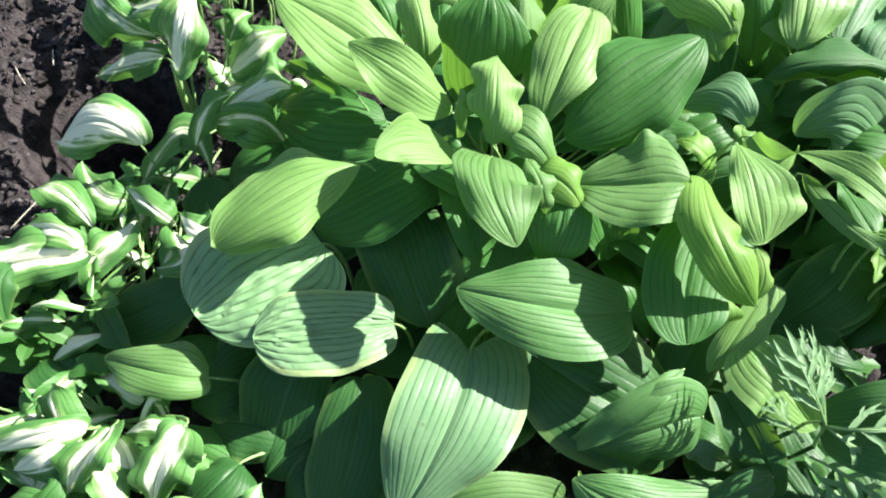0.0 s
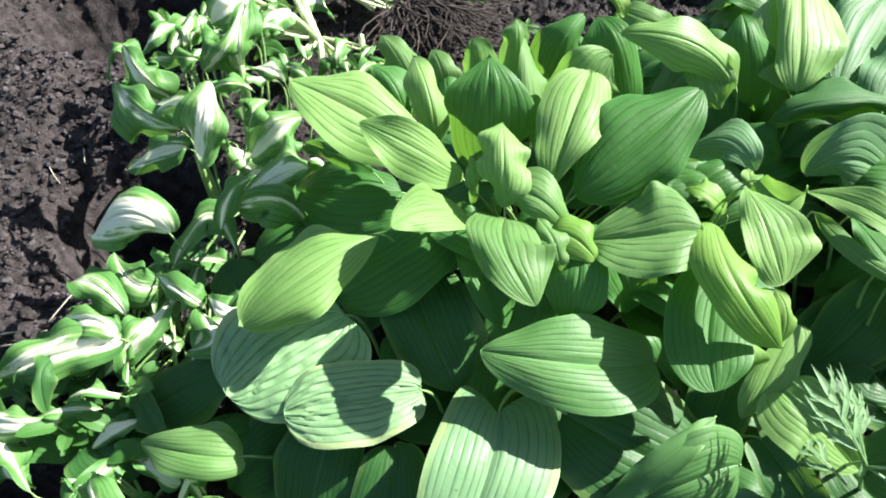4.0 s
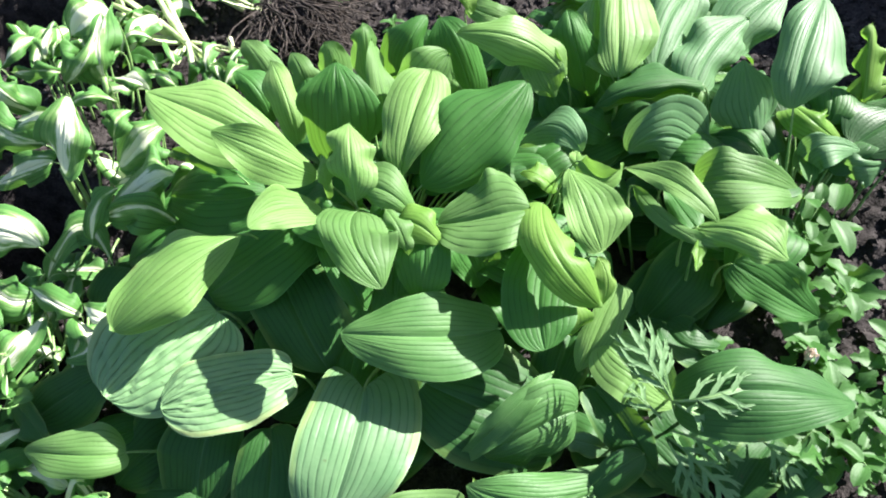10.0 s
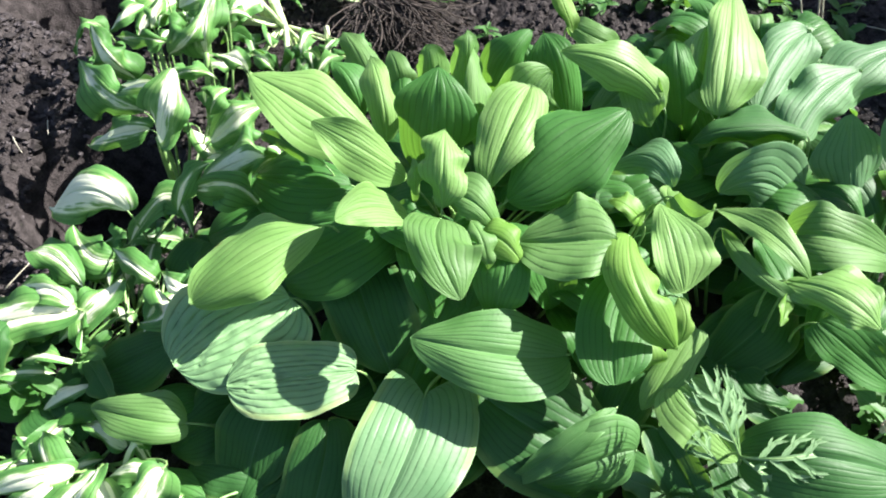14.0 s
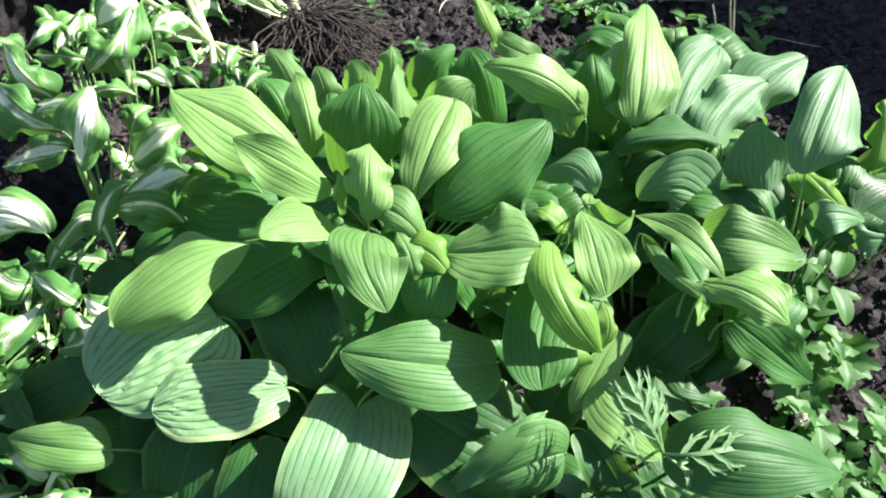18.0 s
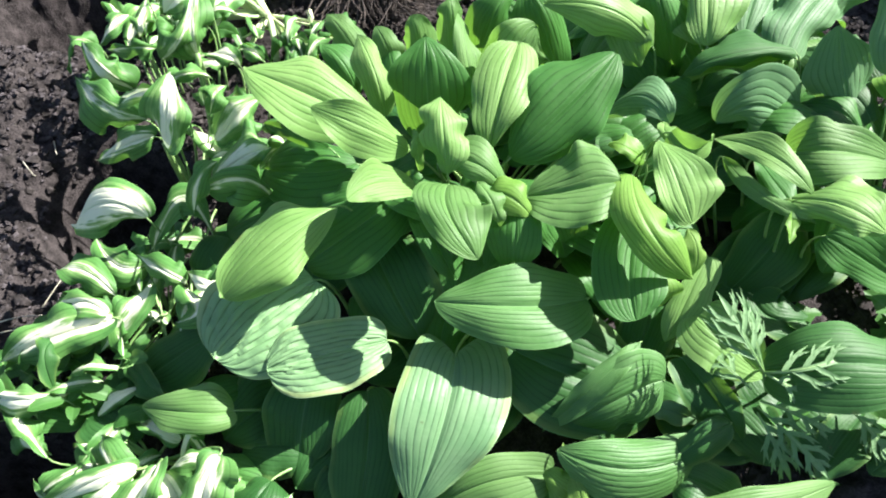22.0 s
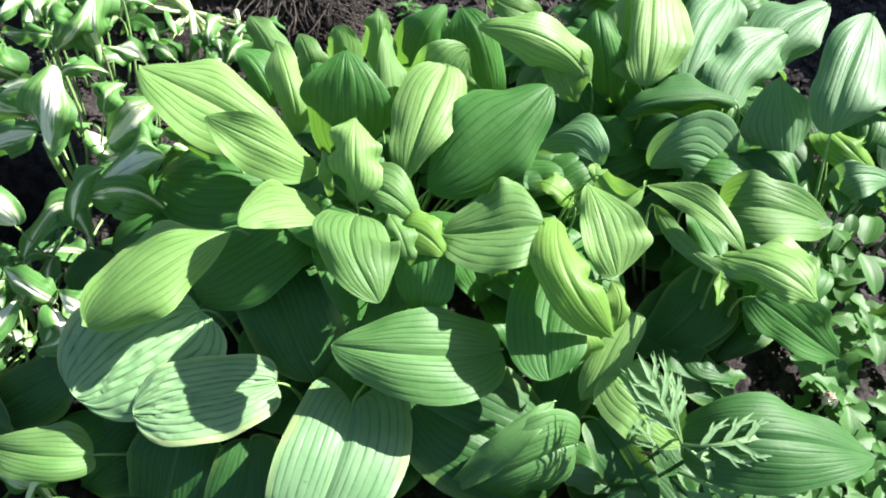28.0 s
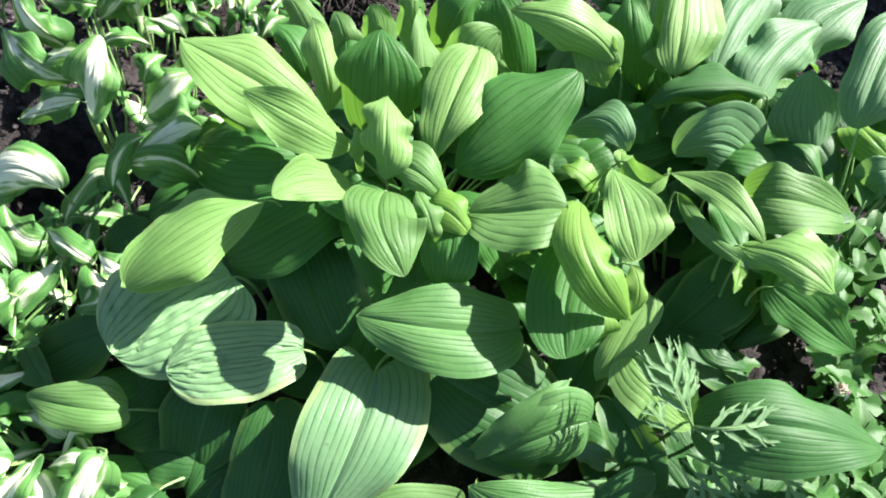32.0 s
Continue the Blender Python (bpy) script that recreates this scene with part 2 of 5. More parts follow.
def leaf(whose, mat, shape, base, ridge, tip, left, right, wave=0.003, quilt=0.0, stalk=True, waves=None, curl=None):
    """A leaf of a plant: its midrib runs from base over ridge to tip, its blade reaches out to left and right where it is widest."""
    global count
    count += 1
    rng = np.random.default_rng(count)
    base, ridge, tip, left, right = (np.array(v, float) for v in (base, ridge, tip, left, right))
    p, q, lobe = SHAPES[shape]
    broad = shape in ("heart", "round", "disc")
    sm = p / (p + q)
    size = np.linalg.norm(left - right) + np.linalg.norm(tip - base)
    steps, nv = ((0.07, 0.30, 0.70, 0.93, 1.0), 34) if size > 0.16 else ((0.2, 0.6, 1.0), 20)
    ribs = RIBS[mat]
    ctrl = 2 * ridge - 0.5 * (base + tip)
    s = np.linspace(0, 1, nv)
    s = s - 0.125 * np.sin(2 * math.pi * s)
    mid = np.outer((1 - s) ** 2, base) + np.outer(2 * s * (1 - s), ctrl) + np.outer(s * s, tip)
    tan = np.outer(2 * (1 - s), ctrl - base) + np.outer(2 * s, tip - ctrl)
    tan /= np.linalg.norm(tan, axis=1)[:, None] + 1e-9
    at = (1 - sm) ** 2 * base + 2 * sm * (1 - sm) * ctrl + sm * sm * tip
    tm = unit(2 * (1 - sm) * (ctrl - base) + 2 * sm * (tip - ctrl))
    wid = (s ** p) * ((1 - s) ** q) / (sm ** p * (1 - sm) ** q)
    one = np.concatenate([[0.0]] + [(k + np.array(steps)) / ribs for k in range(ribs)])
    b = np.concatenate([-one[:0:-1], one])                                 # across the blade, a whole number of ribs on each half
    half = len(one) - 1
    u = np.sign(b) * np.abs(b) ** 1.12
    length = np.linalg.norm(tip - base)
    grid = np.zeros((nv, len(u), 3))
    sides = {-1: left - at, 1: right - at}
    kink = rng.uniform(0, 6.28, 4)
    cup = rng.uniform(-0.15, 0.65) if mat.startswith("var") else 0.0 if broad else rng.uniform(-0.10, 0.22)
    frill = (2.0 if mat.startswith("var") else 1.0) * rng.uniform(0.05, 0.13) * (0.35 if quilt or broad else 1.0)
    twist = rng.uniform(-1, 1) * (1.9 if mat.startswith("var") else 0.0 if quilt or broad else 0.45)
    waves = waves or rng.uniform(7, 13)
    lean = rng.uniform(0.8, 1.3)
    if curl is not None:
        frill = curl
    for j in range(nv):
        vl, vr = (swing(sides[sg], tm, tan[j]) for sg in (-1, 1))
        vl, vr = (v - 0.6 * tan[j] * (v @ tan[j]) for v in (vl, vr))
        turn = twist * (s[j] - sm)
        vl, vr = (v * math.cos(turn) + np.cross(tan[j], v) * math.sin(turn) for v in (vl, vr))
        w = wid[j] * (1 + 0.03 * math.sin(5.1 * s[j] + kink[0]) + 0.02 * math.sin(11 * s[j] + kink[1]))
        w = w + 0.03 * wid[j] * np.sin(6 * s[j] + kink[2] + np.sign(u))
        drift = (0.030 * math.sin(7 * s[j] + kink[1]) + 0.018 * math.sin(15 * s[j] + kink[2]) + 0.03 * np.sin(6 * np.abs(u) + kink[0])) * np.sin(math.pi * np.abs(u)) * np.sign(u)
        x = (u + drift) * w
        back = lobe * length * np.abs(x) ** (0.8 if shape == "heart" else 1.2) * math.exp(-(s[j] / 0.22) ** 2)
        grid[j] = mid[j] + np.outer(x, (vr - vl) / 2) + np.outer(x * x, (vr + vl) / 2) - np.outer(back, tan[j])
    du = np.gradient(grid, axis=1)
    ds = np.gradient(grid, axis=0)
    nrm = np.cross(du, ds)
    nrm /= np.linalg.norm(nrm, axis=2)[:, :, None] + 1e-9
    if nrm[nv // 2, half] @ np.array((0.0, -0.55, 0.83)) < 0:
        nrm = -nrm
    across = np.linalg.norm(left - right) / 2
    A = np.abs(u)[None, :]
    S = s[:, None]
    W = wid[:, None]
    bent = np.broadcast_to(np.abs(b)[None, :], (nv, len(b)))
    cells = ribs * bent
    swell = np.sin(math.pi * (cells % 1.0)) ** 0.38
    lane = np.floor(np.minimum(cells, ribs - 0.01)) * np.sign(b)[None, :]
    puff = 0.75 + 0.45 * np.sin(9 * S + 2.3 * lane + kink[0]) + 0.22 * np.sin(23 * S + 1.7 * lane + kink[3])
    pillow = swell * puff - 0.6
    deep = 0.010 if mat in ("yellow", "bluem") else 0.014
    steep = abs(tm[2]) > 0.45
    fancy = mat.startswith("var")
    dome = -0.03 if steep else (0.05 if fancy else 0.03)
    lift = deep * across * 6.0 / ribs * pillow * W ** 0.7 * np.clip(1.15 - A, 0, 1) ** 0.3
    lift += dome * across * np.sin(math.pi * A) * W                        # each half is gently domed or hollow
    lift -= (0.05 if fancy else 0.0) * across * A ** 3 * W                 # margins that roll under
    lift -= (0.10 if fancy else 0.05) * length * np.clip(S - 0.68, 0, 1) ** 2 * 6 * rng.uniform(0.2, 1.0)   # drooping point
    lift += cup * across * (A - 0.45) * W                                  # halves folded up or down along the midrib
    lift -= 0.05 * across * np.exp(-(A / 0.07) ** 2) * W                  # sunken midrib
    sgn = np.sign(u)[None, :]
    lift += (wave + frill * across) * (A ** 2.2) * (np.sin(waves * lean ** sgn * S + kink[2] + 1.7 * sgn) + 0.35 * np.sin(1.9 * waves * S + kink[3] * sgn)) * np.clip(W * 1.4, 0, 1)
    lift += (0.05 if broad else 0.09) * across * np.sin(4.0 * S + kink[1]) * np.sin(2.3 * u[None, :] + kink[0]) * W
    if quilt:
        cell = swell * (np.abs(np.sin(17 * S + 1.9 * lane + 0.6 * np.sin(31 * S))) ** 0.6 - 0.6)
        lift += quilt * 0.12 * across * cell * W * np.clip(1.3 - A, 0, 1)
    grid = grid + nrm * lift[:, :, None]
    off = np.array(whose.location)
    uvs = np.stack(np.broadcast_arrays(0.5 + 0.5 * np.sign(u)[None, :] * bent, S), -1).reshape(-1, 2)
    ob = part("leaf", grid.reshape(-1, 3) - off, grid_faces(len(u), nv), MAT[mat], whose, uvs=uvs)
    if stalk and base[2] > 0.03:
        near = 0.10 if np.linalg.norm((base - off)[:2]) < 0.17 else 0.85
        foot = off + np.array((*(near * (base - off)[:2]), 0.0))
        knee = base - tan[0] * 0.22 * np.linalg.norm(base - foot)
        knee[2] = min(max(knee[2], 0.4 * base[2]), 0.85 * base[2])
        thick, cover = STALKS.get(whose.name, (1.0, STALK))
        r = (0.0022 + 0.012 * across) * thick
        v, f = tube_mesh(bow(foot - off, knee - off, mid[1] - off, 8), np.linspace(r * 1.25, r * 0.42, 8))
        part("stalk", v, f, cover, ob)
    return ob


# ---- ground ----
def soil_height(x, y):
    v = Vector((x, y, 0))
    h = 0.030 * noise.noise(v * 3.1) + 0.016 * noise.noise(v * 9.0)
    h += 0.018 * noise.turbulence(v * 26.0, 3, False) + 0.014 * abs(noise.noise(v * 58.0)) + 0.009 * noise.noise(v * 95.0)
    d = math.hypot((x + 0.93) / 0.30, (y - 1.60) / 0.20)
    h -= 0.28 * math.exp(-d ** 6)                                        # dug hole
    # two pits added to blacken the soil, the first where the left plant's shadow lies
    d = math.hypot((x + 0.70) / 0.14, (y - 0.90) / 0.15)
    h -= 0.24 * math.exp(-d ** 6)
    d = math.hypot((x + 0.71) / 0.17, (y - 0.29) / 0.125)
    h -= 0.32 * math.exp(-d ** 6)
    h += 0.06 * math.exp(-((x + 1.05) / 0.22) ** 2 - ((y - 1.15) / 0.35) ** 2)   # heaped earth
    d = math.hypot(x, y - 0.8)
    return (h - 0.020) * max(0.0, min(1.0, 2.6 - d))


def axis(lo, hi, step):
    far = [300, 120, 50, 22, 11, 6, 3.6]
    dense = list(np.arange(lo, hi + 1e-6, step))
    return [lo - f for f in far] + [lo - 1.2, lo - 0.5, lo - 0.2] + dense + [hi + 0.2, hi + 0.5, hi + 1.2] + [hi + f for f in far[::-1]]


gx, gy = axis(-1.5, 1.5, 0.009), axis(0.05, 2.1, 0.009)
verts = [(x, y, soil_height(x, y)) for y in gy for x in gx]
tagged(part("ground", verts, grid_faces(len(gx), len(gy)), SOIL), "bare dark crumbly garden soil with clods", "ground", kind="structure")

rng = random.Random(5)
ICO = bmesh.new()
bmesh.ops.create_icosphere(ICO, subdivisions=1, radius=1)
ICO.verts.ensure_lookup_table()
ico_v = [v.co.copy() for v in ICO.verts]
ico_f = [tuple(v.index for v in f.verts) for f in ICO.faces]
ICO.free()


def crumbs(name, n, xs, ys, mat, label, big, free=None):
    verts, faces = [], []
    for i in range(n):
        x, y = rng.uniform(*xs), rng.uniform(*ys)
        if free and free[0] < x < free[1] and y < free[2]:
            continue
        r = 0.002 + big * rng.random() ** 3.2
        z = soil_height(x, y) + r * 0.3
        if z < -0.07:
            continue
        o = len(verts)
        sq = (rng.uniform(0.7, 1.3), rng.uniform(0.7, 1.3), rng.uniform(0.5, 0.9))
        for v in ico_v:
            k = r * (0.5 + 0.9 * rng.random())
            verts.append((x + v.x * k * sq[0], y + v.y * k * sq[1], z + v.z * k * sq[2]))
        faces += [tuple(a + o for a in f) for f in ico_f]
    ob = part(name, verts, faces, mat)
    ob.data.polygons.foreach_set("use_smooth", [False] * len(ob.data.polygons))
    tagged(ob, label, "soil", kind="stuff")


crumbs("soil_clods", 30000, (-1.45, 1.3), (0.1, 2.05), CLOD, "loose crumbs and clods of dark soil", 0.011, (-0.35, 0.6, 1.15))
crumbs("dry_soil_crumbs", 7000, (-1.35, -0.62), (0.45, 1.55), DRY, "pale dry crumbs of soil trodden beside the bed", 0.006)

# plain wall added out of view beside the bed, to shade its far corner
verts = [(x, y, z) for z in (-0.1, 2.0) for x, y in ((2.58, 4.6), (3.73, 0.5), (3.88, 0.5), (2.73, 4.6))]
tagged(part("wall_east", verts, [(0, 1, 5, 4), (1, 2, 6, 5), (2, 3, 7, 6), (3, 0, 4, 7), (4, 5, 6, 7), (3, 2, 1, 0)], WALL), "plain unseen wall added to shade the far corner of the bed", "wall", kind="structure")

# ---- plants ----
central = plant("hosta_plant", (0.03, 0.78, 0.0), "large lime-green hosta with ribbed upright leaves", "hosta", "hostas in the bed")
backright = plant("hosta_plant", (0.524, 1.134, -0.000), "lime-green hosta with tall upright ribbed leaves", "hosta", "hostas in the bed")
right = plant("hosta_plant", (0.703, 0.704, 0.000), "green hosta with arching glossy ribbed leaves", "hosta", "hostas in the bed")
front = plant("hosta_plant", (0.03, 0.58, 0.0), "hosta with broad blue-green puckered leaves and yellowish margins", "hosta", "hostas in the bed")
left = plant("hosta_plant", (-0.52, 0.87, 0.0), "hosta with twisted white-centred green leaves", "hosta", "hostas in the bed")
midleft = plant("hosta_plant", (-0.519, 0.605, 0.000), "sprawling hosta with white and green twisted leaves", "hosta", "hostas in the bed")
lowleft = plant("hosta_plant", (-0.492, 0.355, 0.000), "small low hosta with white-centred leaves", "hosta", "hostas in the bed")
heap = plant("uprooted_hosta", (-0.427, 1.379, 0.050), "uprooted variegated hosta lying on the soil with white stalks", "hosta", "uprooted hostas")
heap2 = plant("uprooted_hosta", (-0.254, 1.520, 0.030), "uprooted hosta with a tangle of bare brown roots", "hosta", "uprooted hostas")
STALKS[heap.name] = (1.3, PALE_STALK)
STALKS[heap2.name] = (1.3, PALE_STALK)
STALKS[left.name] = (0.95, STALK)
STALKS[midleft.name] = (0.55, STALK)

# leaves of the central plant
leaf(central, 'lime', 'ovate', (-0.029, 0.620, 0.275), (-0.030, 0.548, 0.305), (0.004, 0.489, 0.275), (-0.074, 0.577, 0.298), (0.031, 0.542, 0.298), wave=.006)
leaf(central, 'limep', 'ovate', (-0.077, 0.648, 0.245), (-0.123, 0.619, 0.290), (-0.162, 0.580, 0.300), (-0.120, 0.659, 0.289), (-0.114, 0.597, 0.276))
leaf(central, 'limep', 'blade', (-0.082, 0.700, 0.265), (-0.140, 0.675, 0.340), (-0.208, 0.692, 0.368), (-0.125, 0.699, 0.350), (-0.158, 0.646, 0.320))
leaf(central, 'limep', 'blade', (-0.123, 0.786, 0.225), (-0.229, 0.791, 0.305), (-0.331, 0.842, 0.325), (-0.237, 0.849, 0.318), (-0.254, 0.740, 0.280))
leaf(central, 'green', 'blade', (-0.054, 0.787, 0.180), (-0.052, 0.782, 0.310), (-0.050, 0.846, 0.360), (-0.112, 0.795, 0.276), (0.011, 0.795, 0.276))
leaf(central, 'limep', 'obovate', (0.034, 0.693, 0.260), (0.054, 0.743, 0.320), (0.091, 0.851, 0.330), (0.014, 0.783, 0.315), (0.114, 0.807, 0.305), curl=0.05)
leaf(central, 'green', 'blade', (0.064, 0.686, 0.250), (0.145, 0.724, 0.310), (0.231, 0.809, 0.335), (0.123, 0.802, 0.320), (0.183, 0.696, 0.270), curl=0.035)
leaf(central, 'lime', 'blade', (0.057, 0.858, 0.220), (0.088, 0.848, 0.310), (0.122, 0.873, 0.340), (0.032, 0.864, 0.309), (0.144, 0.879, 0.269))
leaf(central, 'lime', 'lance', (-0.009, 0.933, 0.200), (-0.007, 0.935, 0.300), (-0.010, 0.971, 0.340), (-0.031, 0.958, 0.295), (0.015, 0.958, 0.295))
leaf(central, 'lime', 'lance', (0.035, 0.805, 0.200), (0.014, 0.852, 0.290), (0.005, 0.940, 0.330), (-0.008, 0.850, 0.292), (0.035, 0.874, 0.272))
leaf(central, 'lime', 'blade', (-0.072, 0.948, 0.200), (-0.067, 0.952, 0.270), (-0.077, 0.978, 0.300), (-0.094, 0.969, 0.248), (-0.033, 0.975, 0.258))
leaf(central, 'green', 'blade', (0.038, 0.964, 0.200), (0.057, 0.951, 0.300), (0.097, 0.997, 0.330), (0.015, 0.990, 0.284), (0.093, 0.979, 0.274))
leaf(central, 'green', 'blade', (0.179, 0.949, 0.160), (0.141, 0.941, 0.290), (0.114, 1.012, 0.320), (0.097, 0.962, 0.263), (0.189, 0.962, 0.263))
leaf(backright, 'yellow', 'lance', (0.194, 1.165, 0.220), (0.164, 1.186, 0.270), (0.136, 1.230, 0.300), (0.146, 1.189, 0.271), (0.188, 1.201, 0.261))
leaf(backright, 'lime', 'ovate', (0.186, 1.195, 0.220), (0.234, 1.140, 0.230), (0.294, 1.175, 0.190), (0.236, 1.171, 0.242), (0.219, 1.129, 0.212))
leaf(backright, 'limep', 'blade', (0.318, 0.907, 0.260), (0.239, 0.899, 0.340), (0.133, 0.915, 0.350), (0.276, 0.940, 0.335), (0.215, 0.896, 0.305))
leaf(backright, 'lime', 'ovate', (0.266, 0.942, 0.310), (0.274, 0.901, 0.280), (0.302, 0.894, 0.230), (0.238, 0.905, 0.285), (0.309, 0.899, 0.285))
leaf(backright, 'green', 'blade', (0.382, 0.949, 0.160), (0.337, 0.933, 0.290), (0.327, 0.997, 0.330), (0.308, 0.979, 0.262), (0.394, 0.963, 0.262))
leaf(backright, 'limep', 'blade', (0.404, 0.898, 0.260), (0.412, 0.978, 0.320), (0.455, 1.166, 0.340), (0.380, 0.995, 0.315), (0.490, 0.984, 0.305))
leaf(backright, 'limep', 'blade', (0.399, 0.917, 0.250), (0.367, 0.967, 0.300), (0.395, 1.061, 0.320), (0.343, 1.036, 0.298), (0.417, 1.023, 0.278))
leaf(backright, 'bluep', 'oval', (0.478, 0.932, 0.250), (0.522, 1.023, 0.290), (0.592, 1.105, 0.300), (0.506, 1.084, 0.297), (0.600, 1.057, 0.267))
leaf(backright, 'bluep', 'ovate', (0.534, 0.888, 0.240), (0.586, 0.960, 0.270), (0.667, 1.024, 0.280), (0.549, 1.002, 0.275), (0.638, 0.969, 0.245))
leaf(backright, 'bluep', 'ovate', (0.628, 0.993, 0.240), (0.675, 1.041, 0.280), (0.760, 1.095, 0.290), (0.663, 1.108, 0.284), (0.716, 1.015, 0.254))
leaf(right, 'bluep', 'blade', (0.652, 0.788, 0.270), (0.667, 0.839, 0.330), (0.758, 0.980, 0.350), (0.647, 0.894, 0.317), (0.759, 0.845, 0.307))
leaf(right, 'yellow', 'ovate', (0.719, 0.875, 0.200), (0.716, 0.808, 0.220), (0.787, 0.811, 0.170), (0.685, 0.800, 0.202), (0.754, 0.819, 0.222), wave=.008)
leaf(right, 'bluep', 'ovate', (0.709, 0.783, 0.140), (0.723, 0.775, 0.200), (0.811, 0.789, 0.170), (0.715, 0.789, 0.208), (0.717, 0.745, 0.158))
leaf(right, 'bluep', 'ovate', (0.788, 0.793, 0.130), (0.801, 0.759, 0.160), (0.877, 0.786, 0.130), (0.808, 0.768, 0.172), (0.838, 0.743, 0.122))
leaf(right, 'yellow', 'blade', (0.863, 0.898, 0.180), (0.846, 0.921, 0.260), (0.854, 0.964, 0.300), (0.848, 0.951, 0.246), (0.903, 0.944, 0.236), wave=.008)
leaf(right, 'yellow', 'ovate', (0.852, 0.907, 0.170), (0.878, 0.912, 0.200), (0.937, 0.929, 0.190), (0.859, 0.932, 0.213), (0.902, 0.906, 0.173))
leaf(right, 'green', 'blade', (0.870, 0.835, 0.120), (0.891, 0.858, 0.180), (0.946, 0.880, 0.200), (0.880, 0.894, 0.184), (0.925, 0.828, 0.144))
leaf(right, 'green', 'ovate', (0.455, 0.921, 0.150), (0.373, 0.857, 0.170), (0.316, 0.858, 0.130), (0.367, 0.893, 0.178), (0.389, 0.825, 0.148))
leaf(right, 'green', 'ovate', (0.491, 0.879, 0.130), (0.420, 0.834, 0.140), (0.374, 0.812, 0.110), (0.422, 0.879, 0.145), (0.432, 0.801, 0.125))
leaf(right, 'bluem', 'ovate', (0.511, 0.990, 0.140), (0.429, 0.949, 0.160), (0.373, 0.965, 0.120), (0.426, 0.985, 0.164), (0.439, 0.920, 0.144))
leaf(right, 'bluem', 'ovate', (0.471, 0.786, 0.110), (0.417, 0.757, 0.120), (0.395, 0.738, 0.080), (0.392, 0.774, 0.126), (0.443, 0.731, 0.106))
leaf(right, 'greeng', 'ovate', (0.538, 0.872, 0.260), (0.432, 0.850, 0.285), (0.355, 0.858, 0.235), (0.491, 0.925, 0.265), (0.433, 0.850, 0.262))
leaf(right, 'yellow', 'lance', (0.543, 0.882, 0.245), (0.447, 0.867, 0.245), (0.355, 0.868, 0.220), (0.454, 0.885, 0.242), (0.441, 0.849, 0.246), curl=0.2)
leaf(central, 'bluep', 'ovate', (0.236, 0.825, 0.200), (0.279, 0.791, 0.260), (0.312, 0.743, 0.244), (0.302, 0.823, 0.263), (0.264, 0.777, 0.233))
leaf(right, 'green', 'ovate', (0.322, 0.888, 0.200), (0.350, 0.837, 0.220), (0.385, 0.836, 0.190), (0.367, 0.860, 0.227), (0.337, 0.815, 0.197))
leaf(right, 'bluep', 'ovate', (0.563, 0.811, 0.150), (0.463, 0.781, 0.230), (0.405, 0.779, 0.200), (0.478, 0.825, 0.278), (0.479, 0.781, 0.148))
leaf(right, 'bluep', 'blade', (0.642, 0.810, 0.160), (0.622, 0.854, 0.230), (0.614, 0.905, 0.280), (0.576, 0.872, 0.208), (0.679, 0.855, 0.198))
leaf(right, 'lime', 'ovate', (0.481, 0.697, 0.210), (0.537, 0.663, 0.250), (0.658, 0.681, 0.190), (0.529, 0.708, 0.265), (0.526, 0.611, 0.235))
leaf(right, 'limep', 'ovate', (0.448, 0.594, 0.230), (0.487, 0.541, 0.270), (0.534, 0.504, 0.260), (0.539, 0.586, 0.266), (0.475, 0.517, 0.256))
leaf(right, 'limep', 'lance', (0.372, 0.709, 0.240), (0.424, 0.645, 0.270), (0.471, 0.580, 0.250), (0.440, 0.665, 0.273), (0.411, 0.629, 0.263))
leaf(right, 'lime', 'lance', (0.384, 0.691, 0.220), (0.403, 0.600, 0.240), (0.466, 0.541, 0.240), (0.416, 0.607, 0.243), (0.393, 0.596, 0.233))
leaf(right, 'green', 'lance', (0.437, 0.692, 0.210), (0.444, 0.634, 0.220), (0.458, 0.574, 0.220), (0.468, 0.646, 0.217), (0.426, 0.627, 0.217))
leaf(right, 'yellow', 'lance', (0.440, 0.565, 0.240), (0.428, 0.535, 0.240), (0.417, 0.510, 0.240), (0.422, 0.542, 0.242), (0.441, 0.546, 0.237))
leaf(right, 'green', 'ovate', (0.513, 0.570, 0.170), (0.575, 0.543, 0.140), (0.670, 0.528, 0.070), (0.607, 0.573, 0.157), (0.539, 0.532, 0.127))
leaf(central, 'lime', 'fan', (0.081, 0.619, 0.240), (0.141, 0.602, 0.275), (0.207, 0.604, 0.280), (0.163, 0.677, 0.278), (0.117, 0.541, 0.258), curl=0.06, waves=11)
leaf(central, 'yellow', 'ovate', (0.266, 0.688, 0.225), (0.237, 0.694, 0.252), (0.213, 0.712, 0.240), (0.235, 0.727, 0.252), (0.241, 0.679, 0.238), wave=.002, curl=0.04)
leaf(central, 'limep', 'obovate', (0.274, 0.679, 0.275), (0.282, 0.598, 0.282), (0.303, 0.556, 0.235), (0.255, 0.580, 0.272), (0.345, 0.594, 0.262), curl=0.06)
leaf(central, 'limep', 'oval', (0.298, 0.700, 0.270), (0.320, 0.660, 0.270), (0.362, 0.695, 0.260), (0.320, 0.666, 0.291), (0.299, 0.650, 0.241))
leaf(central, 'limep', 'lance', (0.309, 0.698, 0.250), (0.298, 0.722, 0.250), (0.310, 0.754, 0.240), (0.289, 0.717, 0.247), (0.313, 0.730, 0.247))
